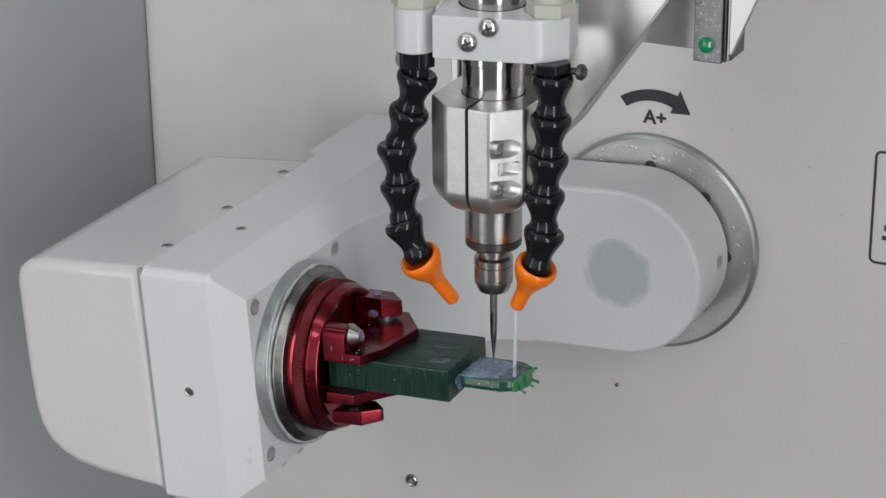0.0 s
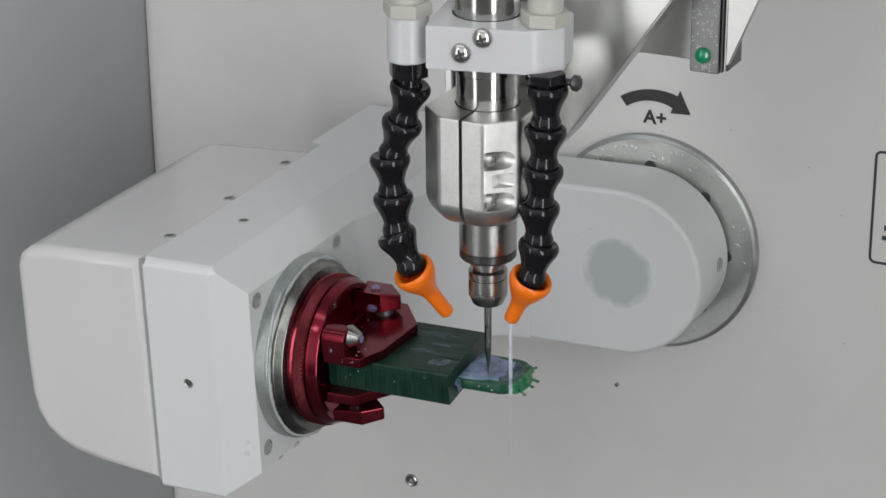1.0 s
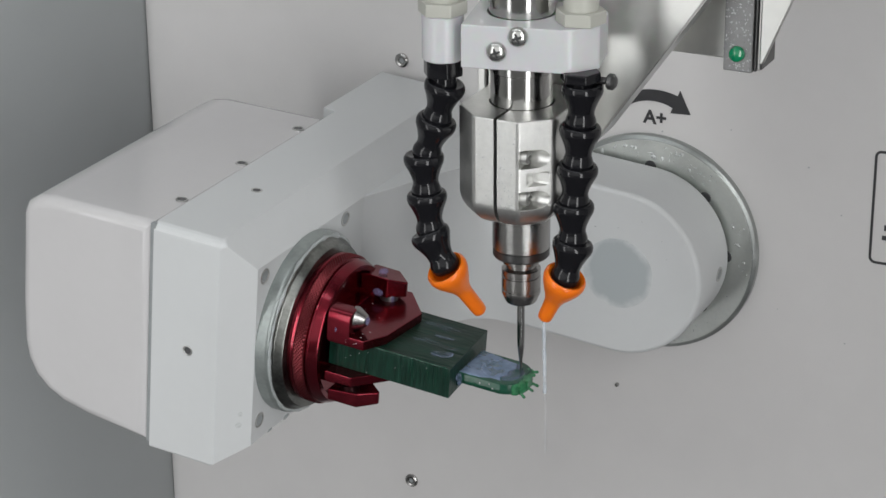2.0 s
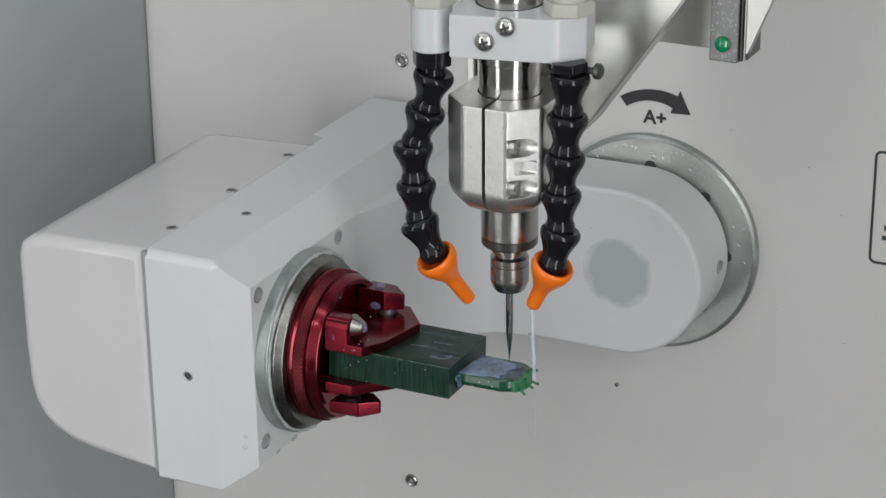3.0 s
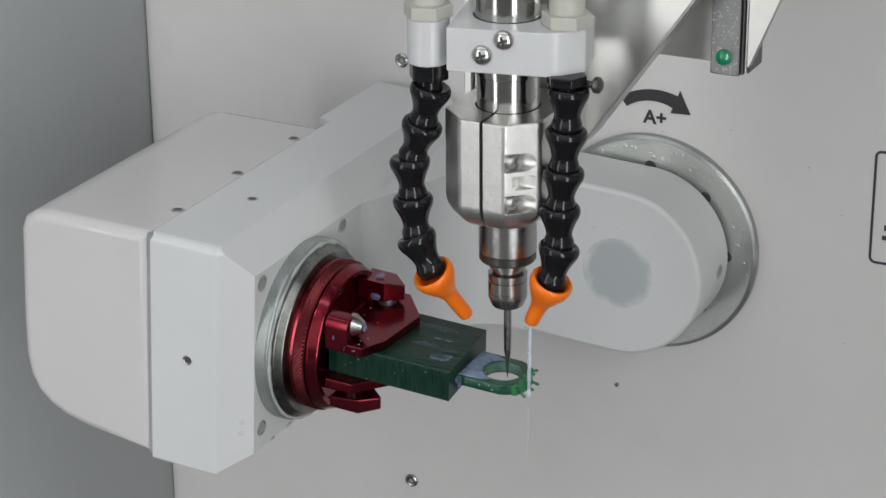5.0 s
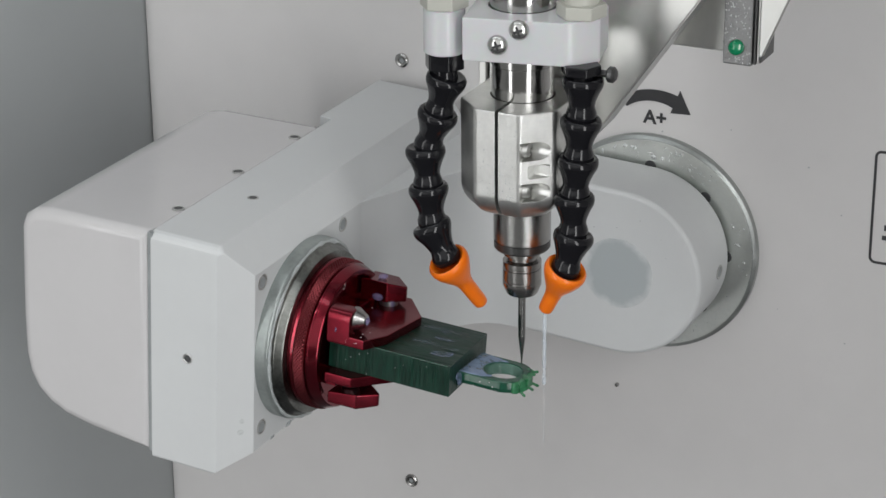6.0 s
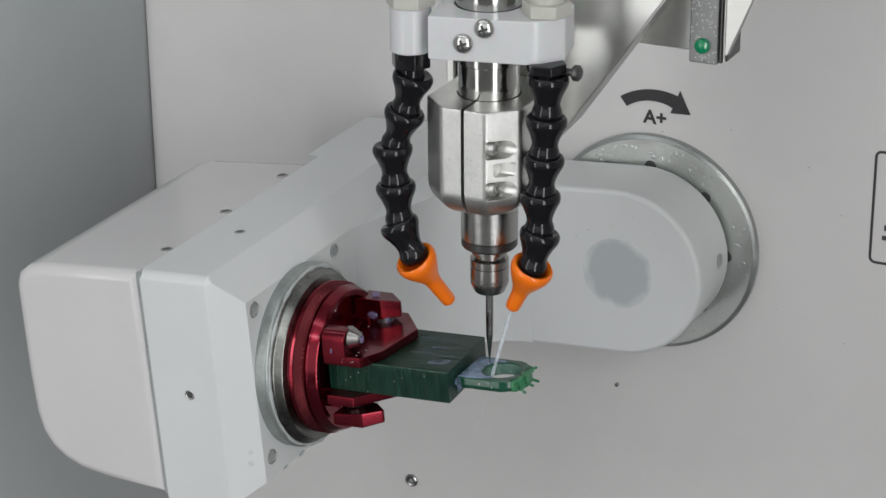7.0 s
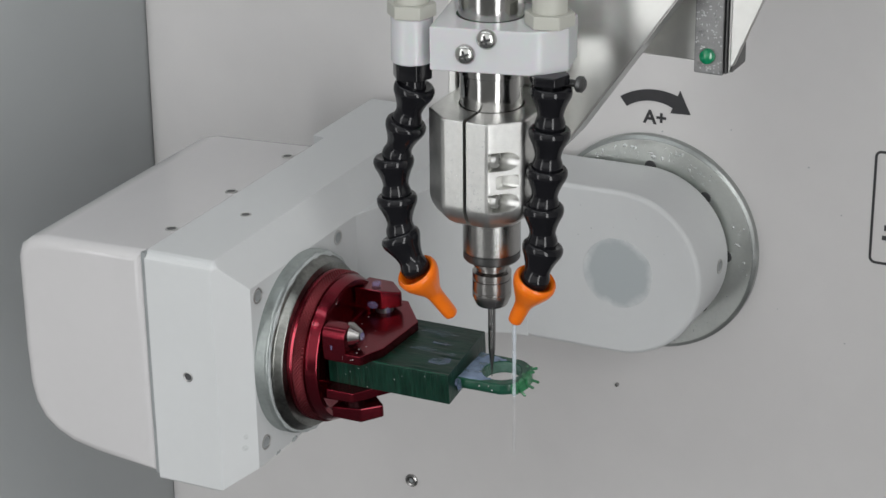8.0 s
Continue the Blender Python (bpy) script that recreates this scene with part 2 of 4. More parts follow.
def cut(bm, *cutters):
    """bm less the cutters, as a new bmesh."""
    def temp(b):
        me = bpy.data.meshes.new("temp")
        bmesh.ops.recalc_face_normals(b, faces=b.faces)
        b.to_mesh(me)
        b.free()
        return new("temp", me)
    base = temp(bm)
    tools = [temp(c) for c in cutters]
    for tool in tools:
        mod = base.modifiers.new("cut", "BOOLEAN")
        mod.operation, mod.object, mod.solver = "DIFFERENCE", tool, "EXACT"
    bpy.context.view_layer.update()
    done = bpy.data.meshes.new_from_object(base.evaluated_get(bpy.context.evaluated_depsgraph_get()))
    out = bmesh.new()
    out.from_mesh(done)
    for ob in (base, *tools):
        me = ob.data
        bpy.data.objects.remove(ob)
        bpy.data.meshes.remove(me)
    bpy.data.meshes.remove(done)
    return out


def to(p, way):
    """A pose at p whose z runs along way."""
    return Matrix.Translation(p) @ Vector(way).to_track_quat("Z", "Y").to_matrix().to_4x4()


def drops(parent, places, mat, name="drop", flat=0.5):
    """Small drops that cling to a surface: rows of place, normal and radius."""
    bm = bmesh.new()
    bmesh.ops.create_icosphere(bm, subdivisions=2, radius=1.0)
    for v in bm.verts:
        v.co.z *= flat
    me = mesh(name, bm, mat, 60)
    for p, n, r in places:
        o = new(name, me)
        o.parent = parent
        k = 1 + 0.9 * noise.noise(Vector(p) * 3100)             # no two drops are quite round
        o.matrix_basis = to(p, n) @ Matrix.Diagonal((r * k, r / k, r, 1))


# ---------------------------------------------------------------- the chamber
WY = 0.1634                                                  # the back wall's face
LX = -0.2718                                                 # the left wall's face


def chamber():
    setting("wall_back", box(LX + 0.0005, 0.62, WY, WY + 0.02, -0.27, 0.60), WALL, "pale grey painted steel back wall of the milling chamber", "wall")
    # the side wall is a bent sheet that opens towards the front
    def bend(y, d):
        return LX - 3.6 * (WY - y) ** 2 - d
    ys = [WY + 0.02 - (0.21 + 0.02) * k / 24 for k in range(25)]
    sheet = [(bend(min(y, WY), 0.0), y) for y in ys] + [(bend(min(y, WY), 0.006), y) for y in ys[::-1]]
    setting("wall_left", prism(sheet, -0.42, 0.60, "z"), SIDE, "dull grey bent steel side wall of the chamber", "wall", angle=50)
    setting("wall_right", box(0.62, 0.64, -0.45, WY + 0.02, -0.27, 0.60), WALL, "pale grey painted side wall of the chamber", "wall")
    setting("ceiling", box(LX - 0.17, 0.64, -0.42, WY + 0.02, 0.60, 0.62), WALL, "pale grey painted chamber ceiling", "ceiling")
    # out of view: set high and dark to cut light from below
    setting("floor", box(LX - 0.17, 0.64, -0.60, WY + 0.02, -0.95, -0.27), FLOOR_DARK, "unseen dark floor added to darken the chamber's lower parts", "floor")
    # the plain room that the camera stands in
    room = bmesh.new()
    bmesh.ops.create_cube(room, size=1.0)
    for v in room.verts:
        v.co = Vector((v.co.x * 4.4 + 0.3, v.co.y * 4.2 - 1.2, v.co.z * 3.4 + 0.75))
    setting("room_shell", room, ROOM, "plain light grey room round the machine", "room")


def wall_marks():
    # curved arrow and sign for the swing axis
    outer = arc(-0.0001, 0.0415, 0.0313, 124.1, 66.0, 20)
    inner = arc(-0.0016, 0.0464, 0.0210, 56.0, 127.3, 20)
    bm = prism(outer + inner, WY - 0.0004, WY - 0.00005, "y")
    tip = prism([(0.0067, 0.0628), (0.0162, 0.0633), (0.0110, 0.0738)], WY - 0.0005, WY - 0.00005, "y")
    setting("arrow_marking", join(bm, tip), INK, "black printed curved arrow on the back wall", "marking")
    curve = bpy.data.curves.new("axis_sign", "FONT")
    curve.body, curve.size, curve.extrude, curve.align_x = "A+", 0.0088, 0.0001, "CENTER"
    curve.offset = 0.00025
    sign = new("axis_sign", curve)
    sign.data.materials.append(INK)
    sign.matrix_world = pose(-0.0006, WY - 0.0002, 0.0567, 90, 0, 0)
    tagged(sign, "black printed axis sign below the curved arrow", "marking", kind="structure")
    # rounded frame of a larger sign, cut off by the picture
    x0, x1, z0, z1, r = 0.1014, 0.1700, 0.0072, 0.0598, 0.003

    def rounded(d):
        a, b, c, e, q = x0 + d, x1 - d, z0 + d, z1 - d, r - d
        return (arc(b - q, e - q, q, 0, 90, 5) + arc(a + q, e - q, q, 90, 180, 5) + arc(a + q, c + q, q, 180, 270, 5) + arc(b - q, c + q, q, 270, 360, 5))
    o, i = rounded(0.0), rounded(0.0011)
    bm = bmesh.new()
    n = len(o)
    rows = [[bm.verts.new((x, y, z)) for x, z in pts] for pts, y in ((o, WY - 0.0004), (i, WY - 0.0004), (i, WY), (o, WY))]
    for a, b in zip(rows, rows[1:] + rows[:1]):
        for k in range(n):
            bm.faces.new((a[k], a[(k + 1) % n], b[(k + 1) % n], b[k]))
    bars = [box(0.1075, 0.1130, WY - 0.0004, WY, 0.0232, 0.0258), box(0.1068, 0.1130, WY - 0.0004, WY, 0.0188, 0.0208)]
    setting("sign_frame", join(bm, *bars), INK, "black printed rounded sign frame on the back wall", "marking")


def wall_screw(x, z, r):
    t = thing("wall_screw", "steel socket screw in the pale back wall", "screw", "wall screws", pose(x, WY, z))
    part("head", lathe([(r * 0.45, -0.0002), (r * 0.45, -0.0012), (r * 0.75, -0.0016), (r, -0.0009), (r, 0.0)], 28, "y"), SATIN, t)
    part("socket", lathe([(r * 0.45, -0.0004), (r * 0.30, -0.0003), (r * 0.1, -0.0002)], 6, "y"), PLUG_DARK, t)
    return t


def wall_drops():
    """Splashed drops that cling to the back wall."""
    random.seed(17)
    spots = [(0.0355, 0.0590), (0.0030, 0.0535), (0.0720, 0.0470), (0.0610, -0.0230), (0.0930, -0.0340), (0.0880, 0.0270)]
    spots += [(-0.0015, 0.0712), (0.0018, 0.0712), (0.0038, 0.0706), (-0.0006, 0.0699), (0.0069, 0.0680), (-0.0125, 0.0706)]
    for x, z in spots:
        r = random.uniform(0.0002, 0.0005)
        d = bmesh.new()
        bmesh.ops.create_icosphere(d, subdivisions=2, radius=r)
        for v in d.verts:
            v.co.y *= 0.22
        o = part("water_drop", d, GLINT_DROP)
        o.matrix_world = pose(x, WY - 0.0001, z)
        tagged(o, "tiny water drop on the pale back wall", "drop", "wall drops")


# ---------------------------------------------------------------- the swinging arm with its head
FX = -0.0927                                                # the face that carries the flange


def screw_hole(parent, p, way, r, label="recessed steel socket screw", recess=None):
    m = to(p, way)
    part("set_screw", lathe([(r, -0.0004), (r, 0.00025), (r * 0.84, 0.00035), (r * 0.74, 0.0001), (r * 0.70, -0.0012), (r * 0.35, -0.0012), (r * 0.33, -0.0022)], 24), BRUSHED, parent, label, m)
    part("socket", lathe([(r * 0.70, -0.0003), (r * 0.40, -0.0006), (r * 0.2, -0.0010)], 18), recess or HOLE, parent, m=m @ pose(0, 0, 0.0004))


def swing_arm():
    t = thing("swing_arm", "white painted swing arm with a square head and rounded end", "machine arm")
    # head housing: chamfered all round towards the flange face
    z1, z0, yf = 0.0522, -0.0500, -0.0502
    plan = [(-0.1347, yf), (-0.1037, yf), (FX, -0.0388), (FX, 0.0500)]
    plan += [(-0.0856, 0.0690), (-0.0806, 0.0840), (-0.0756, 0.0970), (-0.0700, 0.1080), (-0.0650, 0.1144), (-0.0602, 0.1178), (-0.0552, 0.1195)]
    plan += [(-0.0500, 0.1202), (-0.0440, 0.1204), (-0.0440, 0.1560), (-0.1410, 0.1570), (-0.1410, 0.1000), (-0.1347, 0.0985)]
    body = prism(plan, z0, z1, "z")
    wedge_top = prism([(-0.1037, z1), (FX, 0.0385), (0.0, 0.0385), (0.0, 0.08), (-0.1037, 0.08)], -0.08, 0.20, "y")
    wedge_low = prism([(-0.1060, z0), (FX, -0.0415), (-0.0800, -0.0386), (0.0, -0.0386), (0.0, -0.08), (-0.1060, -0.08)], -0.08, 0.20, "y")
    body = cut(body, wedge_top, wedge_low)
    bevel(body, 0.0044, 5, edges=[e for e in body.edges if all(abs(v.co.y - yf) < 1e-5 and abs(v.co.z - z1) < 1e-5 for v in e.verts)])
    bevel(body, 0.0030, 4, edges=[e for e in body.edges if all(abs(v.co.y - yf) < 1e-5 and abs(v.co.z - z0) < 1e-5 for v in e.verts)])
    bevel(body, 0.0009, 3, angle=20)
    part("head_housing", body, ARM, t, "cool white painted head housing", angle=17)
    # the arm proper, rounded round the swing axis
    plan = [(-0.1000, -0.0388)] + arc(0, 0, 0.0390, -90, 90, 40) + [(-0.1000, 0.0386)]
    bm = prism(plan, 0.1206, 0.1573, "y")
    bevel(bm, 0.0022, 4, angle=60)
    part("arm_plate", bm, ARM, t, "cool white painted arm with rounded end", angle=40)
    # rear cover
    outline = [(-0.1351, -0.0483), (-0.1660, -0.0452), (-0.1780, -0.0428), (-0.1862, -0.0390), (-0.1924, -0.0338), (-0.1964, -0.0265), (-0.1982, -0.0180), (-0.1988, 0.0)]
    outline += [(-0.1984, 0.0400), (-0.1964, 0.0452), (-0.1915, 0.0486), (-0.1840, 0.0502), (-0.1351, 0.0520)]
    bm = prism(outline, -0.0505, 0.0965, "y")
    bevel(bm, 0.0050, 4, edges=[e for e in bm.edges if all(abs(v.co.y + 0.0505) < 1e-5 for v in e.verts) and not all(v.co.x > -0.1350 for v in e.verts)])
    bevel(bm, 0.012, 4, edges=[e for e in bm.edges if all(abs(v.co.y - 0.0965) < 1e-5 for v in e.verts) and not all(v.co.x > -0.1350 for v in e.verts)])
    bevel(bm, 0.0007, 2, edges=[e for e in bm.edges if all(v.co.x > -0.1352 for v in e.verts)])
    part("seam_gasket", box(-0.1362, -0.1340, -0.0498, 0.0900, -0.0474, 0.0515), PLUG_DARK, t, "thin grey seam between head and rear cover")
    part("rear_cover", bm, COVER, t, "warm white moulded rear cover", angle=40)
    # flange for the chuck
    part("flange", lathe([(0.0388, FX), (0.0388, -0.0886), (0.0386, -0.0878), (0.0380, -0.0870), (0.0370, -0.0866), (0.0362, -0.0866)], 96, "x"), FLANGE, t, "dull wet aluminium flange ring", pose(0, 0, 0.0005))
    bead = bmesh.new()
    random.seed(8)
    rings = []
    for i in range(160):
        a = 2 * math.pi * i / 160
        c = 0.0374 + 0.0004 * noise.noise(Vector((3 * math.cos(a), 3 * math.sin(a), 0))) + random.uniform(-0.00015, 0.00015)
        w = 0.00055 + 0.0006 * noise.noise(Vector((6 * math.cos(a), 6 * math.sin(a), 5))) + random.uniform(-0.0001, 0.0001)
        rings.append([bead.verts.new((-0.0866 + w * math.sin(b), (c + 1.5 * w * math.cos(b)) * math.cos(a), (c + 1.5 * w * math.cos(b)) * math.sin(a))) for b in (k * math.pi / 4 for k in range(8))])
    for a, b in zip(rings, rings[1:] + rings[:1]):
        for k in range(8):
            bead.faces.new((a[k], a[(k + 1) % 8], b[(k + 1) % 8], b[k]))
    part("seal_bead", bead, SEAL, t, "uneven pale sealant bead on the flange", pose(0, 0, 0.0005), angle=60)
    part("bearing_face", lathe([(0.0374, -0.0868), (0.0371, -0.0861), (0.0364, -0.0858), (0.0359, -0.0852), (0.0351, -0.0828), (0.0346, -0.0822), (0.0266, -0.0820)], 96, "x"), STAINED, t, "stained bare steel bearing face", pose(0, 0, 0.0005))
    # gel that has run to the head's lower edge and hangs there
    gel = bmesh.new()
    random.seed(12)
    rings, steps = [], 90
    for i in range(steps):
        u = i / (steps - 1)
        p = Vector((FX - 0.0006, -0.0385 + 0.085 * u, -0.0412))
        w = 0.0004 + 0.0011 * max(0.0, noise.noise(Vector((u * 23, 1.7, 0.3)))) + random.uniform(0, 0.0002)
        w *= min(1.0, 0.15 + 6 * u, 0.15 + 6 * (1 - u))
        rings.append([gel.verts.new(p + Vector((0.9 * w * math.cos(b), 0, 1.25 * w * math.sin(b)))) for b in (k * math.pi / 4 for k in range(8))])
    for a, b in zip(rings, rings[1:]):
        for k in range(8):
            gel.faces.new((a[k], a[(k + 1) % 8], b[(k + 1) % 8], b[k]))
    gel.faces.new(rings[0])
    gel.faces.new(rings[-1])
    part("gel_bead", gel, DROP_GEL, t, "clear gel hanging along the head's lower edge", angle=60)
    # screws
    for y in (-0.0240, 0.0231, 0.0712):
        screw_hole(t, (-0.1380, y, 0.0520), (-0.03, 0, 1), 0.0026)
    screw_hole(t, (-0.1178, 0.0014, 0.0522), (0, 0, 1), 0.0024)
    screw_hole(t, (-0.1172, -0.0502, 0.0002), (0, -1, 0), 0.0022)
    for y, z in ((-0.0333, 0.0335), (0.0337, 0.0342), (-0.0327, -0.0322), (0.0333, -0.0335)):
        screw_hole(t, (FX, y, z), (1, 0, 0), 0.0034, recess=PLUG_DARK)
    screw_hole(t, (0.0390, 0.1451, 0.0005), (1, 0, 0), 0.0034, recess=PLUG_DARK)
    for p in ((-0.0870, 0.0719, 0.0320), (-0.0864, 0.0737, -0.0003)):
        part("cover_plug", lathe([(0.0044, -0.0003), (0.0044, 0.0001), (0.0042, 0.0001), (0.0042, -0.0003)], 40, closed=True), PLUG, t, "flush round cover plug", to(p, (0.941, -0.337, 0)))
    for x, y, z, r in ((-0.0962, -0.0425, -0.0262, 0.0011), (-0.0966, -0.0429, -0.0312, 0.0014)):
        bm = bmesh.new()
        bmesh.ops.create_circle(bm, cap_ends=True, segments=18, radius=r)
        for v in bm.verts:
            v.co *= 1 + 0.3 * noise.noise(v.co * 1500)
        part("smudge", moved(bm, pose(0, 0, 0.0001)), SMUDGE, t, "faint greenish coolant smudge", to((x, y, z), (0.72, -0.69, 0)))
    # plug in the middle of the rounded end
    part("plug", lathe([(0.0166, 0.1206), (0.0164, 0.1203), (0.0158, 0.1202), (0.0020, 0.1202)], 64, "y"), PLUG_STAIN, t, "stained grey round plug in the arm's end")
    random.seed(31)
    rows = [((random.uniform(-0.030, 0.022), 0.1206, random.uniform(0.010, 0.036)), (0, -1, 0), random.uniform(0.0002, 0.0004)) for _ in range(9)]
    drops(t, rows, GLINT_DROP, flat=0.3)
    rows = [((FX - random.uniform(0, 0.002), random.uniform(-0.036, 0.03), -0.0418), (0.6, 0, -0.8), random.uniform(0.0006, 0.0012)) for _ in range(7)]
    drops(t, rows, DROP)
    return t


def swing_disc():
    t = thing("mounting_disc", "wet aluminium mounting disc on the back wall", "disc", m=pose(-0.0006, 0, 0.0001))
    part("plate", lathe([(0.0499, WY), (0.0499, 0.1592), (0.0497, 0.1590), (0.0250, 0.1590), (0.0240, 0.1576)], 128, "y"), DISC, t, angle=20)
    part("rim", lathe([(0.0518, WY), (0.0518, 0.1606), (0.0516, 0.1602), (0.0502, 0.1591), (0.0499, 0.1591), (0.0499, 0.1598)], 128, "y"), RIM, t, "dull grey chamfered rim of the disc", angle=20)
    for k in range(8):
        a = radians(45 * k)
        m = to((0.0376 * math.cos(a), 0.1591, 0.0376 * math.sin(a)), (0, -1, 0))
        part("disc_screw", lathe([(0.0028, -0.0004), (0.0028, 0.0001), (0.0025, 0.0003), (0.0008, 0.0003)], 28), HOLE, t, "dark countersunk screw", m)
    random.seed(4)
    rows = []
    for _ in range(95):
        a, r = radians(random.uniform(48, 130)), random.uniform(0.0405, 0.0482)
        rows.append(((r * math.cos(a), 0.1589, r * math.sin(a)), (0, -1, 0), 0.00022 + 0.0008 * random.random() ** 2.2))
    for _ in range(30):
        a, r = radians(random.uniform(-75, 25)), random.uniform(0.0420, 0.0484)
        rows.append(((r * math.cos(a), 0.1589, r * math.sin(a)), (0, -1, 0), 0.0002 + 0.0005 * random.random() ** 2))
    for _ in range(6):
        a, r = radians(random.uniform(-70, 20)), random.uniform(0.0430, 0.0492)
        rows.append(((r * math.cos(a), 0.1589, r * math.sin(a)), (0, -1, 0), random.uniform(0.0003, 0.0008)))
    drops(t, rows[::2], GLASSY, flat=0.7)
    drops(t, rows[1::2], GLINT_DROP, flat=0.6)
    return t


# ---------------------------------------------------------------- the chuck
def jaw(parent, m, reach, base=0.0148, top=0.0237, back=-0.0722):
    # a flat plate with cut corners that presses on the wax, and an upright ear at either side
    plan = [(-0.0672, -0.0255), (-0.0508, -0.0255), (-0.0456, -0.0150), (-0.0430, 0.0110), (-0.0552, 0.0262), (-0.0672, 0.0262)]
    j = part("jaw", prism(plan, 0.0088, 0.0130, "z", 0.0004, 2), RED, parent, "red anodised clamping jaw", m)
    part("neck", box(-0.0740, -0.0668, -0.0200, 0.0200, 0.0092, 0.0148, 0.0004, 1), RED, j)
    near = prism([(-0.0257, 0.0092), (-0.0257, 0.0192), (-0.0253, 0.0209), (-0.0246, 0.0221), (-0.0235, 0.0230), (-0.0222, 0.0233), (-0.0186, 0.0235), (-0.0168, 0.0228), (-0.0155, 0.0213), (-0.0148, 0.0190), (-0.0148, 0.0125)], -0.0676, -0.0573, "x", 0.0005, 2)
    near = cut(near, moved(lathe([(0.0056, -0.0592), (0.0056, -0.0400)], 32, "x"), pose(0, -0.0178, 0.0182)))
    part("ear", near, RED, j, angle=40)
    # the second ear ends in a blunt wedge
    y0, y1 = 0.0112, 0.0242
    far = prism([(back, y0), (reach - 0.0064, y0), (reach, y0 + 0.0058), (reach, y0 + 0.0070), (reach - 0.0070, y1), (back, y1)], base, top, "z")
    for v in far.verts:
        if v.co.z > top - 0.001:
            v.co.z -= 0.0024 * max(0.0, (v.co.x - reach + 0.0064) / 0.0064) + (0.0014 if v.co.y > y1 - 0.0005 else 0.0)
        elif v.co.x < back + 0.0005:
            v.co.z += 0.0014
    part("ear", bevel(far, 0.0006, 3), RED, j, angle=25)
    part("neck", box(-0.0740, -0.0660, 0.0118, 0.0190, 0.0128, 0.0160, 0.0003, 1), RED, j)
    part("web", prism([(-0.0740, 0.0125), (-0.0690, 0.0125), (-0.0640, 0.0165), (-0.0640, 0.0225), (-0.0740, 0.0225)], 0.0130, 0.0156, "z"), RED, j)
    part("pad", lathe([(0.0038, 0.0126), (0.0038, base - 0.0010), (0.0034, base + 0.0004), (0.0010, base + 0.0006)], 28), DARK, j, "steel thrust pad under the ear", pose(-0.0608, 0.0155, 0))
    part("clamp_screw", lathe([(0.0050, -0.0594), (0.0050, -0.0581), (0.0047, -0.0576), (0.0025, -0.0538), (0.0016, -0.0535), (0.0010, -0.0541)], 32, "x"), NUT, j,
         "steel cone-point clamp screw", pose(0, -0.0178, 0.0182))
    return j


def chuck():
    t = thing("wax_chuck", "red anodised knurled chuck gripping the green wax block", "chuck")
    part("backing_ring", lathe([(0.0268, -0.0850), (0.0278, -0.0832), (0.0284, -0.0820), (0.0250, -0.0820)], 72, "x"), STAINED, t, "bare stained metal ring behind the red chuck", pose(0, 0, 0.0008))
    part("rear_lip", lathe([(0.0270, -0.0822), (0.0309, -0.0824), (0.0316, -0.0819), (0.0318, -0.0805), (0.0312, -0.0797)], 96, "x"), RED, t, m=pose(0, 0, 0.0008))
    part("front_lip", lathe([(0.0279, -0.0734), (0.0302, -0.0734), (0.0308, -0.0729), (0.0296, -0.0700), (0.0290, -0.0694), (0.0270, -0.0694), (0.0264, -0.0700), (0.0262, -0.0738), (0.0020, -0.0740)], 96, "x"), RED, t, m=pose(0, 0, 0.0008))
    # knurled grip: crossed ridges
    n, rows = 230, 9
    bm = bmesh.new()
    rings = []
    for k in range(rows):
        x = -0.0797 + 0.0051 * k / (rows - 1)
        ring = []
        for i in range(n):
            a = 2 * math.pi * i / n
            up = 0.00042 if (i + k) % 2 else 0.0
            r = 0.0314 + up - (0.0006 if k in (0, rows - 1) else 0)
            ring.append(bm.verts.new((x, r * math.cos(a), r * math.sin(a))))
        rings.append(ring)
    for a, b in zip(rings, rings[1:]):
        for i in range(n):
            q = (a[i], a[(i + 1) % n], b[(i + 1) % n], b[i])
            if (i + rings.index(a)) % 2:
                bm.faces.new((q[0], q[1], q[2])), bm.faces.new((q[0], q[2], q[3]))
            else:
                bm.faces.new((q[1], q[2], q[3])), bm.faces.new((q[1], q[3], q[0]))
    part("knurled_grip", bm, KNURL, t, "knurled red grip ring", pose(0, 0, 0.0008), angle=5)
    part("groove", lathe([(0.0307, -0.0747), (0.0299, -0.0743), (0.0297, -0.0738), (0.0297, -0.0729), (0.0265, -0.0729)], 72, "x"), RED, t, m=pose(0, 0, 0.0008))
    jaw(t, Matrix.Identity(4), -0.0537)
    jaw(t, Matrix.Translation((0, 0, 0.0044)) @ Matrix.Rotation(math.pi, 4, "X"), -0.0462, 0.0164, 0.0242, -0.0664)
    drops(t, [((-0.0635, -0.0256, 0.0150), (0, -1, 0.1), 0.0008),               ((-0.0515, -0.0236, 0.0105), (0.5, -0.8, 0), 0.0007), ((-0.0645, 0.0165, 0.0239), (0, 0, 1), 0.0022), ((-0.0640, 0.0112, 0.0166), (0, -1, 0), 0.0021),
              ((-0.0534, -0.0178, 0.0182), (1, 0, 0), 0.0017), ((-0.0582, 0.0135, 0.0140), (0.8, -0.6, 0), 0.0015)], VIOLET)
    random.seed(41)
    rows = [((random.uniform(-0.066, -0.053), -0.0256, random.uniform(0.0095, 0.0125)), (0, -1, 0), random.uniform(0.00012, 0.0003)) for _ in range(5)]
    rows += [((random.uniform(-0.066, -0.050), random.uniform(-0.024, 0.010), 0.0131), (0, 0, 1), random.uniform(0.00012, 0.0003)) for _ in range(6)]
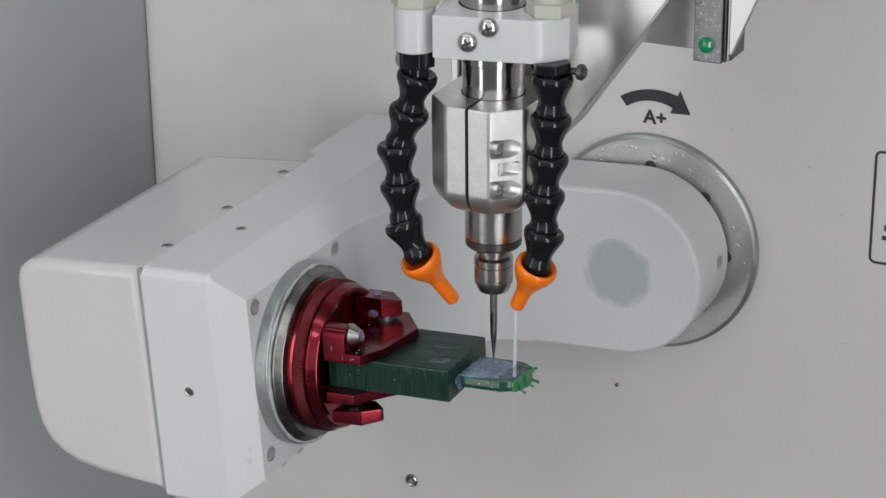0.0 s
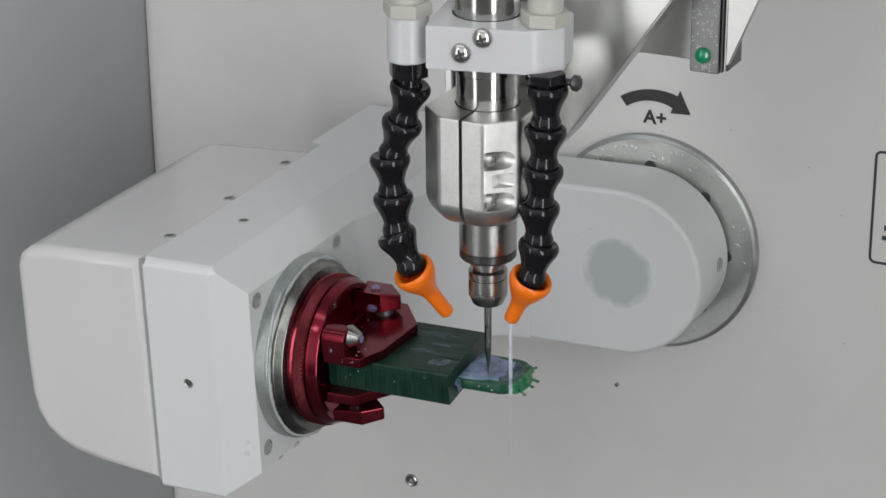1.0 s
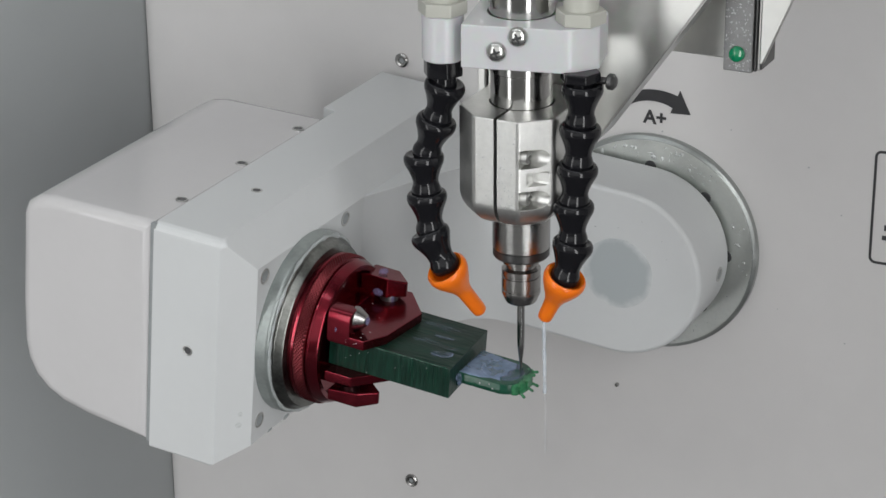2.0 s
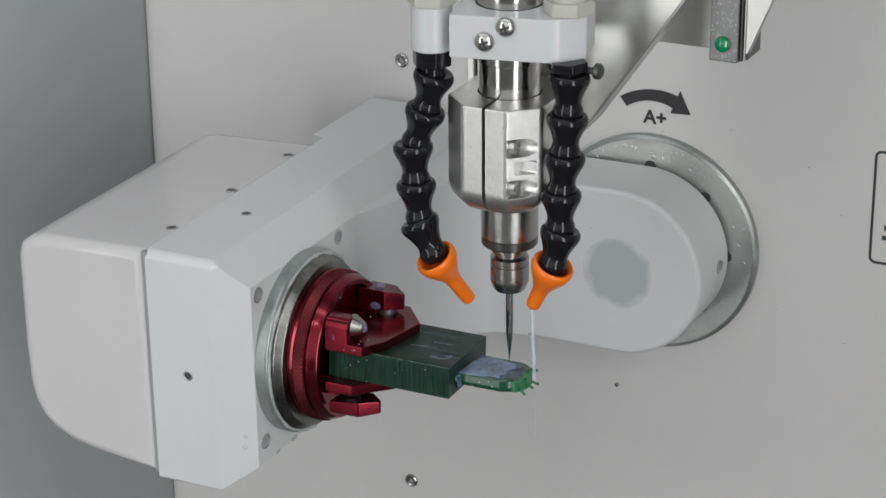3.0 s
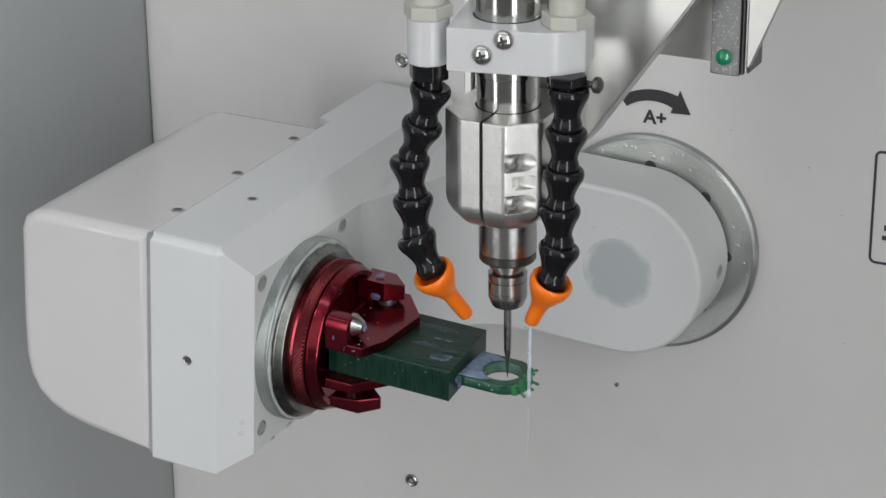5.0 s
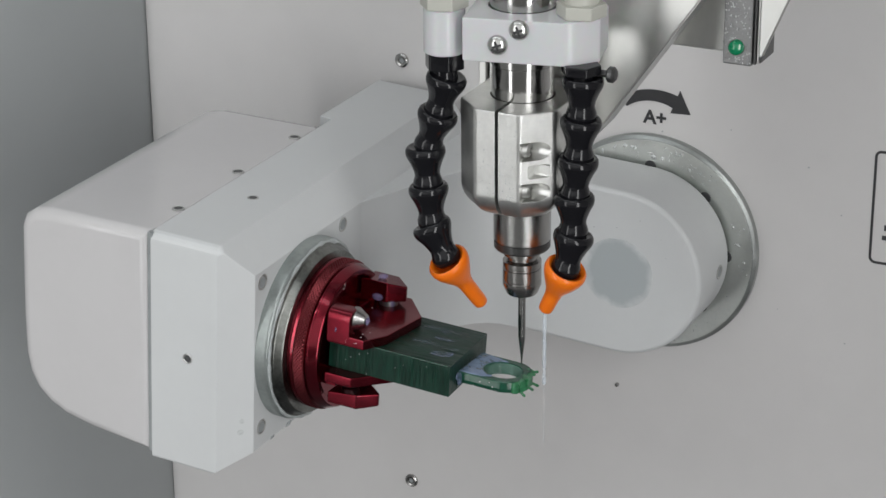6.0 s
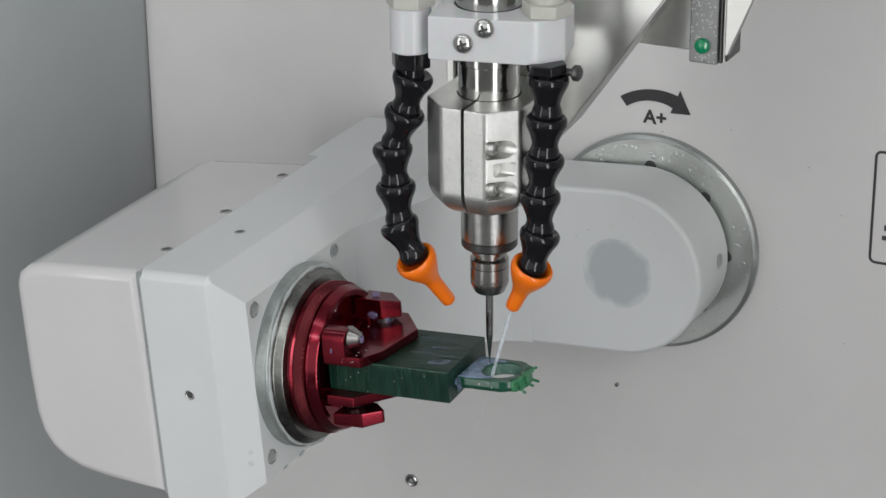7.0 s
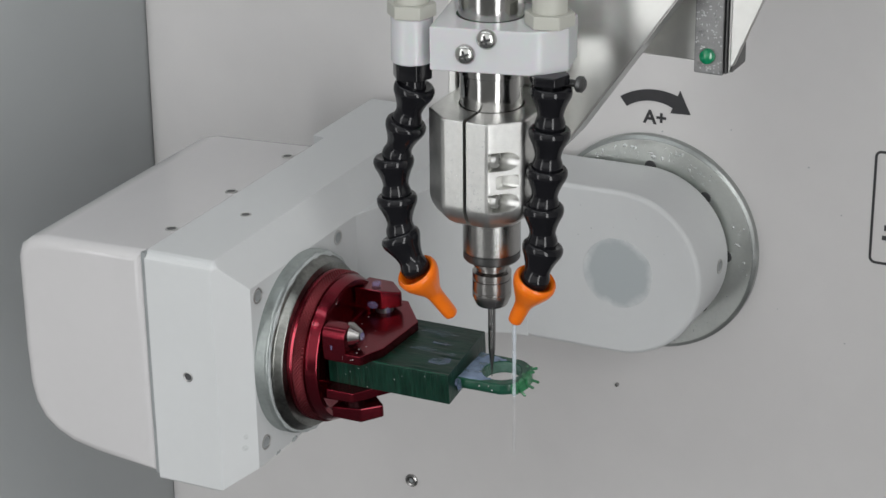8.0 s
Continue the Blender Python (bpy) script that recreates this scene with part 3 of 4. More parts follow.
    for _ in range(34):
        a, x = radians(random.uniform(20, 175)), random.choice((-0.0722, -0.0772, -0.0712))
        r = 0.0318 if x < -0.075 else 0.0300
        rows.append(((x + random.uniform(-0.0012, 0.0012), -r * math.cos(a), r * math.sin(a)), (0.2, -math.cos(a), math.sin(a)), random.uniform(0.0001, 0.0003)))
    drops(t, rows, GLINT_DROP)
    drops(t, [((-0.0490, -0.0192, 0.0112), (0.86, -0.5, 0), 0.0005), ((-0.0695, -0.0085, 0.0265), (1, 0, 0), 0.0012),
              ((-0.0780, -0.0120, 0.0285), (0, -0.4, 0.9), 0.0010)], GLASSY)
    return t


# ---------------------------------------------------------------- the wax
def rough_block(x0, x1, y0, y1, z0, z1):
    """A sawn block: its long sides carry upright saw marks."""
    random.seed(7)
    bm = bmesh.new()
    nx, nz = 230, 6
    depth = [0.0]
    for i in range(nx):
        depth.append(depth[-1] * 0.55 + random.gauss(0, 0.00009))
    for side, y in ((1, y0), (-1, y1)):
        grid = []
        for i in range(nx + 1):
            col = []
            for k in range(nz + 1):
                s = 0 if k in (0, nz) else depth[i] + random.gauss(0, 0.00002)
                u = (0.0, 0.2, 0.4, 0.6, 0.8, 0.965, 1.0)[k]
                col.append(bm.verts.new((x0 + (x1 - x0) * i / nx, y + side * (abs(s) + (0.0004 if k == nz else 0.0)), z0 + (z1 - z0) * u)))
            grid.append(col)
        for i in range(nx):
            for k in range(nz):
                q = [grid[i][k], grid[i + 1][k], grid[i + 1][k + 1], grid[i][k + 1]]
                bm.faces.new(q if side > 0 else q[::-1])
        if side > 0:
            front = grid
        else:
            back = grid
    ny, last = 60, [front[i][nz] for i in range(nx + 1)]
    for k in range(1, ny + 1):
        if k == ny:
            row = [back[i][nz] for i in range(nx + 1)]
        else:
            y = y0 + (y1 - y0) * k / ny
            row = []
            for i in range(nx + 1):
                x = x0 + (x1 - x0) * i / nx
                worn = max(0.0, noise.noise(Vector((x * 85, y * 120, 21.0))) + 0.25)
                d = 0 if i in (0, nx) else worn * max(0.0, noise.noise(Vector((x * 55, y * 750, 3.0)))) * 0.0012 + 0.0003 * noise.noise(Vector((x * 60, y * 60, 9.0)))
                row.append(bm.verts.new((x, y, z1 - d)))
        for i in range(nx):
            bm.faces.new((last[i], last[i + 1], row[i + 1], row[i]))
        last = row
    for i in range(nx):
        bm.faces.new((front[i + 1][0], front[i][0], back[i][0], back[i + 1][0]))
    for i in (0, nx):
        for k in range(nz):
            bm.faces.new((front[i][k], front[i][k + 1], back[i][k + 1], back[i][k]))
    for v in bm.verts:                                       # the end is sawn a little askew
        v.co.x = x0 + (v.co.x - x0) * (1 - 0.048 * (v.co.y - y0) / (y1 - y0))
    return bm


def puddle(points, z, h):
    """A shallow pool with an uneven, rounded rim."""
    bm = bmesh.new()
    n = len(points)
    area = sum(points[i][0] * points[(i + 1) % n][1] - points[(i + 1) % n][0] * points[i][1] for i in range(n))
    side = 1 if area > 0 else -1
    rows = []
    for d, hh in ((0.0, 0.0), (0.00012, 0.5), (0.0004, 0.85), (0.0008, 1.0)):
        row = []
        for i, (x, y) in enumerate(points):
            (ax, ay), (bx, by) = points[i - 1], points[(i + 1) % n]
            w = Vector((-(by - ay), bx - ax)) * side
            w = w.normalized() if w.length else w
            row.append(bm.verts.new((x + w.x * d, y + w.y * d, z + h * hh)))
        rows.append(row)
    for a, b in zip(rows, rows[1:]):
        for i in range(n):
            bm.faces.new((a[i], a[(i + 1) % n], b[(i + 1) % n], b[i]))
    bmesh.ops.triangulate(bm, faces=[bm.faces.new(rows[-1])])
    return bm


def wavy(points, per, amount, seed):
    random.seed(seed)
    out = []
    n = len(points)
    for i in range(n):
        (ax, ay), (bx, by) = points[i], points[(i + 1) % n]
        for k in range(per):
            s = k / per
            out.append((ax + (bx - ax) * s + random.gauss(0, amount), ay + (by - ay) * s + random.gauss(0, amount)))
    return out


TZ0, TZ1, TW, BORE = -0.0010, 0.0040, 0.0117, 0.0080      # the tongue and its bore


def wax():
    t = thing("wax_block", "dark green carving wax block milled to a ring at its end", "wax block")
    block = part("block", rough_block(-0.0690, -0.0146, -0.0195, 0.0203, -0.0043, 0.0087), WAX, t, "dark green sawn wax block", angle=50)
    block.data.materials.append(WAX_TOP)
    for p in block.data.polygons:
        if p.normal.z > 0.7:
            p.material_index = 1
    # tongue with the bore of the ring
    def outline(d):
        """The tongue's plan, drawn in by d: a round end cut off square for the setting."""
        pts = [(-0.0148, -TW + d), (-0.0110, -TW + d), (-0.0080, -TW * 0.99 + d)] + [(min(x, 0.0098 - d), y) for x, y in arc(0.0004, 0, 0.0119 - d, -75, 75, 40)] + [(-0.0080, TW * 0.99 - d), (-0.0110, TW - d), (-0.0148, TW - d)]
        return pts
    bm = bmesh.new()
    rows = [[bm.verts.new((x, y, z)) for x, y in outline(d)] for d, z in ((0.0012, TZ0), (0.0006, TZ0 + 0.0003), (0.0001, 0.0006), (0.0, 0.0011), (0.0003, TZ1 - 0.0004), (0.0007, TZ1))]
    for a, b in zip(rows, rows[1:]):
        for k in range(len(a)):
            bm.faces.new((a[k], a[(k + 1) % len(a)], b[(k + 1) % len(a)], b[k]))
    bm.faces.new(rows[0])
    bm.faces.new(rows[-1])
    bm = cut(bm, lathe([(BORE * 0.93, -0.004), (BORE * 0.96, 0.0002), (BORE, TZ1), (BORE * 1.01, 0.006)], 56))
    # an uneven pale strip stands in for the highlight on the sawn block's upper edge
    edge = bmesh.new()
    rows = []
    for k in range(61):
        x = -0.0505 + 0.0345 * k / 60
        w = max(0.00004, 0.00022 + 0.0003 * noise.noise(Vector((x * 900, 0.3, 2.0))))
        rows.append([edge.verts.new((x, -0.0195 + dy * w, 0.0087 + dz * w)) for dy, dz in ((-0.35, -1.0), (-0.25, 0.3), (1.0, 0.35))])
    for a, b in zip(rows, rows[1:]):
        for k in range(2):
            edge.faces.new((a[k], b[k], b[k + 1], a[k + 1]))
    part("edge_highlight", edge, WAX_CUT, block, "pale strip for the highlight on the sawn block's edge", angle=60)
    part("tongue", bm, WAX_CUT, t, "smooth milled green wax tongue with a ring bore", angle=28)
    part("fillet", prism([(-0.0152, -0.0036), (-0.0148, -0.0020), (-0.0132, TZ0 + 0.0003), (-0.0132, TZ0 + 0.0012), (-0.0152, TZ0 + 0.0012)], -TW * 0.96, TW * 0.96, "y"), WAX, t)
    # the stone setting at the end of the ring: chunky bases and thin claws
    random.seed(11)
    for y, z, dy, dz, length in ((0.0066, 0.0030, 0.25, 0.25, 0.0036), (0.0030, 0.0034, 0.10, 0.30, 0.0030), (0.0046, -0.0004, 0.15, -0.30, 0.0048), (-0.0006, 0.0002, -0.10, -0.30, 0.0046),
                                 (-0.0052, -0.0004, -0.25, -0.60, 0.0042), (-0.0024, 0.0034, -0.15, 0.35, 0.0026), (-0.0066, 0.0026, -0.5, 0.15, 0.0020)):
        length *= 0.8
        p = Vector((0.0104 - 0.0012 * abs(y / 0.007) ** 2, y, z))
        claw = lathe([(0.0008, 0.0), (0.00058, length * 0.5), (0.00062, length * 0.85), (0.0005, length), (0.0002, length * 1.04)], 10)
        part("claw", claw, WAX_PALE, t, "pale green wax claw", to(p, (1, dy, dz)))
    for y, s, turn in ((-0.0074, 0.85, -38), (-0.0042, 1.05, -20), (-0.0004, 1.1, 0), (0.0034, 1.0, 14), (0.0068, 0.85, 30)):
        bm = box(-0.0019 * s, 0.0018 * s, -0.0019 * s, 0.0019 * s, -0.0025, 0.0026, 0.0008, 2)
        for v in bm.verts:
            v.co += noise.noise_vector(v.co * 520 + Vector((y * 900, 0, 0))) * 0.0006
        part("setting_base", bm, WAX_PALE, t, "pale green wax setting base", pose(0.0099 - 0.0016 * abs(y / 0.007) ** 2, y, 0.0013, random.uniform(-12, 12), random.uniform(-10, 10), turn))
    # milky coolant lying on the wax
    rim = arc(0, 0, BORE * 1.03, 262, 100, 12)
    part("coolant_film", puddle(wavy([(-0.0147, -0.0110), (-0.0100, -0.0110), (-0.0050, -0.0106)] + rim + [(-0.0060, 0.0098), (-0.0105, 0.0107), (-0.0147, 0.0110)], 2, 0.00008, 3), TZ1 - 0.0001, 0.0005), MILK, t,
         "pale blue milky coolant film")
    part("coolant_film", puddle(wavy([(-0.0275, -0.0125), (-0.0215, -0.0128), (-0.0185, -0.0100), (-0.0195, -0.0065), (-0.0235, -0.0070), (-0.0290, -0.0095)], 5, 0.00025, 5), 0.0086, 0.00025), MILK_THIN, t,
         "pale blue milky coolant film")
    part("coolant_film", puddle(wavy([(-0.0330, 0.0035), (-0.0270, 0.0030), (-0.0240, 0.0042), (-0.0275, 0.0052), (-0.0330, 0.0050)], 4, 0.0002, 6), 0.0086, 0.0002), MILK_THIN, t,
         "pale blue milky coolant film")
    part("coolant_film", puddle(wavy([(-0.0400, -0.0040), (-0.0300, -0.0062), (-0.0205, -0.0050), (-0.0190, -0.0022), (-0.0260, -0.0018), (-0.0345, 0.0002)], 6, 0.0003, 8), 0.0086, 0.00018), SMEAR, t, "thin clouded coolant smear")
    part("coolant_film", puddle(wavy([(-0.0420, 0.0110), (-0.0310, 0.0098), (-0.0250, 0.0126), (-0.0330, 0.0150), (-0.0410, 0.0140)], 6, 0.0003, 9), 0.0086, 0.00018), SMEAR, t, "thin clouded coolant smear")
    # cloudy coolant that runs down the bore and the tongue's side
    part("coolant_film", lathe([(BORE * 0.995, TZ1 - 0.0005), (BORE * 0.965, TZ1 - 0.0008), (BORE * 0.925, 0.0002), (BORE * 0.925, -0.0009), (BORE * 0.955, -0.0009), (BORE * 0.955, 0.0002)], 48, closed=True), BORE_FILM, t, "cloudy pale green coolant in the bore")
    for x, y, z, a, b, c in ((-0.0139, -0.0118, 0.0010, 0.0011, 0.0004, 0.0030), (-0.0146, -0.0124, 0.0022, 0.0005, 0.0014, 0.0016)):
        bm = bmesh.new()
        bmesh.ops.create_icosphere(bm, subdivisions=3, radius=1.0)
        for v in bm.verts:
            k = 1 + 0.25 * noise.noise(v.co * 1.7 + Vector((x * 900, 0, 0)))
            v.co = Vector((v.co.x * a * k, v.co.y * b, v.co.z * c))
        part("coolant_drip", bm, MILK_THIN, t, "pale blue coolant running down the corner", pose(x, y, z), angle=60)
    random.seed(3)
    rows = [((random.uniform(-0.062, -0.018), -0.0195, 0.0086 - 0.0125 * random.random() ** 2.2), (0, -1, 0), random.uniform(0.00012, 0.00024)) for _ in range(8)]
    rows += [((random.uniform(-0.013, 0.004), -0.0117, random.uniform(-0.0004, 0.0030)), (0, -1, 0), random.uniform(0.00014, 0.0003)) for _ in range(5)]
    drops(t, rows, GLINT_DROP)
    return t


def core():
    """The waste disc that the cutter frees from the bore; it falls through when it is cut loose."""
    t = thing("wax_core", "round green wax core inside the ring bore", "wax core")
    part("disc", lathe([(BORE * 0.90, TZ0 + 0.0002), (BORE * 0.935, 0.0022), (BORE * 0.88, 0.0024), (BORE * 0.86, 0.0034), (BORE * 0.82, 0.0037), (0.001, 0.0037)], 48), WAX_CUT, t)
    edge = [(0.0026, -0.0086), (0.0012, -0.0058), (0.0034, -0.0030), (0.0018, 0.0004), (0.0038, 0.0036), (0.0022, 0.0080)]
    part("coolant_film", puddle(wavy(arc(0, 0, BORE * 1.16, 112, 254, 14) + edge, 2, 0.00012, 14), TZ1 + 0.00005, 0.0004), MILK, t, "pale blue milky coolant film")
    thin = arc(0, 0, BORE * 1.10, -66, 66, 12) + [(x + 0.0003, y * 0.94) for x, y in edge[::-1]]
    part("coolant_film", puddle(wavy(thin, 2, 0.0001, 15), TZ1 + 0.00003, 0.0003), MILK_THIN, t, "thin clouded coolant film")
    return t


# ---------------------------------------------------------------- the spindle and what travels with it (origin: the cutter's tip)
def spindle():
    t = thing("milling_spindle", "polished steel milling spindle in an aluminium clamp", "spindle")
    tool = bmesh.new()
    rings = []
    for k in range(37):
        z = 0.001 * k
        r = 0.00018 + 0.00011 * z / 0.001 if z < 0.0125 else 0.0015
        r = min(r, 0.0015)
        cut_in = 0.22 if z < 0.022 else 0.0                  # two flutes run out below the shank
        rings.append([tool.verts.new((r * f * math.cos(a), r * f * math.sin(a), z)) for a, f in ((2 * math.pi * q / 24, 1 - cut_in * max(0.0, math.cos(2 * (2 * math.pi * q / 24 - 30 * z - 0.5)))) for q in range(24))])
    for a, b in zip(rings, rings[1:]):
        for q in range(24):
            tool.faces.new((a[q], a[(q + 1) % 24], b[(q + 1) % 24], b[q]))
    tool.faces.new(rings[0])
    tool.faces.new(rings[-1])
    part("cutter", tool, CARBIDE, t, "slim tapered fluted carbide cutter")
    part("collet_nut", lathe([(0.0030, 0.0318), (0.0058, 0.0318), (0.0063, 0.0323), (0.0074, 0.0350), (0.0077, 0.0358), (0.0077, 0.0372), (0.0073, 0.0375), (0.0073, 0.0381),
                              (0.0077, 0.0384), (0.0077, 0.0428), (0.0073, 0.0430), (0.0073, 0.0438), (0.0077, 0.0441), (0.0077, 0.0460), (0.0066, 0.0466), (0.0060, 0.0468), (0.0060, 0.0486), (0.0074, 0.0488), (0.0074, 0.0520)], 48),
         NUT, t, "grey steel collet nut")
    part("collar", lathe([(0.0070, 0.0510), (0.0106, 0.0514), (0.0112, 0.0522), (0.0112, 0.0550), (0.0105, 0.0552)], 64), DARK, t, "dark steel collar")
    part("nose_sleeve", lathe([(0.0100, 0.0551), (0.0111, 0.0552), (0.0113, 0.0556), (0.0113, 0.0760)], 64), SATIN, t, "polished nose sleeve with drops")
    part("shaft", lathe([(0.0121, 0.1080), (0.0121, 0.1276), (0.0126, 0.1280), (0.0126, 0.2100)], 64), CHROME, t, "polished spindle body")
    plan = [(-0.0093, -0.0240), (0.0093, -0.0240), (0.0200, -0.0142), (0.0200, 0.0240), (-0.0200, 0.0240), (-0.0200, -0.0142)]

    def rounded_plan(d, r):
        """The plan drawn in by d, its corners rounded."""
        lines = []
        for (ax, ay), (bx, by) in zip(plan, plan[1:] + plan[:1]):
            n = Vector((-(by - ay), bx - ax)).normalized()
            lines.append((n, n.x * ax + n.y * ay + d))
        out = []
        for (n0, c0), (n1, c1) in zip(lines[-1:] + lines[:-1], lines):
            det = n0.x * n1.y - n0.y * n1.x
            k0, k1 = c0 + r, c1 + r
            cx, cy = (k0 * n1.y - k1 * n0.y) / det, (n0.x * k1 - n1.x * k0) / det
            for q in range(7):
                n = (n0.lerp(n1, q / 6)).normalized()
                out.append((cx - n.x * r, cy - n.y * r))
        return out
    bm = bmesh.new()
    edge = [(0.0110 * (1 - math.sin(radians(a))), 0.0700 + 0.0110 * (1 - math.cos(radians(a)))) for a in range(0, 91, 10)] + [(0.0, 0.1144), (0.0002, 0.1148), (0.0006, 0.1150)]
    rings = [[bm.verts.new((x, y, z)) for x, y in rounded_plan(d, 0.0034)] for d, z in edge]
    for a, b in zip(rings, rings[1:]):
        for k in range(len(a)):
            bm.faces.new((a[k], a[(k + 1) % len(a)], b[(k + 1) % len(a)], b[k]))
    bm.faces.new(rings[0])
    bm.faces.new(rings[-1])
    slot = box(-0.0007, 0.0007, -0.03, -0.005, 0.06, 0.13)
    seats = [pose(0.0094, -0.0190, z) for z in (0.0998, 0.0833)]
    bores = [moved(lathe([(0.0037, 0.0), (0.0037, 0.03)], 32, "x"), m) for m in seats]
    bores += [box(0.0095, 0.0178, -0.03, -0.0188, z - 0.0037, z + 0.0037, 0.0006, 2) for z in (0.0998, 0.0833)]
    bores.append(box(0.0118, 0.04, -0.0225, -0.0155, 0.0888, 0.0944, 0.0010, 2))
    hole = lathe([(0.0126, 0.06), (0.0126, 0.13)], 48)
    part("clamp_block", cut(bm, slot, hole, *bores), ALU, t, "machined aluminium split clamp block", angle=22)
    for m in seats:
        part("clamp_bolt", lathe([(0.0030, -0.0005), (0.0030, 0.0012), (0.0026, 0.0022), (0.0013, 0.0027), (0.0012, 0.0012), (0.0002, 0.0012)], 24, "x"), ALU, t, "steel cap bolt", m)
    part("core_filler", lathe([(0.0122, 0.0745), (0.0122, 0.1085)], 48), DARK, t)
    random.seed(21)
    rows = []
    for _ in range(110):
        a = radians(random.uniform(-105, -40))
        rows.append(((0.0113 * math.cos(a), 0.0113 * math.sin(a), random.uniform(0.0575, 0.0735)), (math.cos(a), math.sin(a), 0), random.uniform(0.0001, 0.00032)))
    drops(t, rows, DROP)
    rows = []
    for _ in range(120):
        z = 0.0800 + 0.030 * random.random() ** 1.8
        side = 1 if random.random() < 0.55 else -1
        rows.append(((side * random.uniform(0.0012, 0.0086), -0.0240, z), (0, -1, 0), 0.00009 + 0.00022 * random.random() ** 2))
    drops(t, rows[:70], GLINT_DROP)
    drops(t, rows[70:], GLASSY)
    return t


TURN = 13.0                                                  # the manifold's turn about the spindle
LEFT, RIGHT = (-0.0262, -0.0145), (0.0285, -0.0105)          # the two hoses


def pan_head(parent, p, r=0.0039):
    m = to(p, Matrix.Rotation(radians(TURN), 3, "Z") @ Vector((0, -1, 0)))
    head = lathe([(r, 0.0), (r, r * 0.12), (r * 0.9, r * 0.34), (r * 0.7, r * 0.5), (r * 0.4, r * 0.6), (r * 0.02, r * 0.63)], 36)

    head = cut(head, box(-r * 0.5, r * 0.5, -r * 0.11, r * 0.11, r * 0.25, r * 0.9), box(-r * 0.11, r * 0.11, -r * 0.5, r * 0.5, r * 0.25, r * 0.9))
    o = part("screw", head, STAINLESS, parent, "steel cross-head screw", m @ pose(0, 0, 0, 0, 0, 20))
    # dark plates on the slot's floor put its shade into the colour
    part("cross_recess", join(box(-r * 0.49, r * 0.49, -r * 0.10, r * 0.10, r * 0.2, r * 0.33), box(-r * 0.10, r * 0.10, -r * 0.49, r * 0.49, r * 0.2, r * 0.32)), HOLE, o)


def manifold():
    t = thing("coolant_manifold", "white plastic coolant manifold block round the spindle", "manifold")
    rot = pose(0, 0, 0, 0, 0, TURN)
    bar = prism([(-0.0190, -0.0215), (0.0185, -0.0215), (0.0240, -0.0195), (0.0318, -0.0130), (0.0318, 0.0060), (0.0190, 0.0160), (-0.0190, 0.0160)], 0.1335, 0.1505, "z", 0.0008, 2)
    bar = cut(bar, lathe([(0.0133, 0.12), (0.0133, 0.17)], 48))
    part("block", bar, WHITE, t, m=rot)
    part("boss", lathe([(0.0074, 0.1325), (0.0080, 0.1330), (0.0080, 0.1500), (0.0076, 0.1505)], 48), WHITE, t, m=pose(*LEFT, 0))
    for (x, y), z in ((LEFT, 0.1505), ((0.0258, -0.0045), 0.1505)):
        part("hex_fitting", prism(arc(0, 0, 0.0096, 0, 300, 5), 0.0, 0.0052, "z", 0.0006, 2), IVORY, t, "ivory plastic hex fitting", pose(x, y, z, 0, 0, 15))
        part("tube", lathe([(0.0066, 0.0), (0.0066, 0.05)], 36), IVORY, t, "ivory plastic coolant tube", pose(x, y, z + 0.0050))
    for u, z in ((0.0028, 0.1469), (-0.0053, 0.1407)):
        p = rot @ Vector((u, -0.0215, z))
        pan_head(t, p)
    part("thumb_screw", join(lathe([(0.0026, 0.0), (0.0031, 0.0006), (0.0031, 0.0022), (0.0020, 0.0032), (0.0003, 0.0035)], 32, "x"), lathe([(0.0014, -0.0120), (0.0014, 0.0003)], 16, "x")), DARK, t, "dark thumb screw", pose(0.0380, -0.0070, 0.1300))
    return t


def segment_mesh():
    prof = [(0.0046, 0.0026), (0.0060, 0.0034), (0.0071, 0.0033), (0.0078, 0.0024), (0.0080, 0.0010), (0.0077, -0.0005), (0.0065, -0.0030), (0.0055, -0.0056), (0.0051, -0.0072), (0.0050, -0.0084),
            (0.0053, -0.0095), (0.0058, -0.0110), (0.0058, -0.0126), (0.0051, -0.0142), (0.0040, -0.0152)]
    return mesh("segment", lathe(prof, 36), BLACK, 50)


def nozzle_mesh(length):
    prof = [(0.0050, -0.0040), (0.0060, 0.0004), (0.0066, 0.0022), (0.0076, 0.0027), (0.0084, 0.0018), (0.0085, 0.0002), (0.0079, -0.0020), (0.0060, -0.0058), (0.0044, -0.0086), (0.0036, -0.0108), (0.0032, -0.0130), (0.0030, -length + 0.0026),
            (0.0028, -length + 0.0008), (0.0020, -length), (0.0012, -length), (0.0012, -length + 0.004)]
    return mesh("nozzle", lathe(prof, 40), ORANGE, 50)


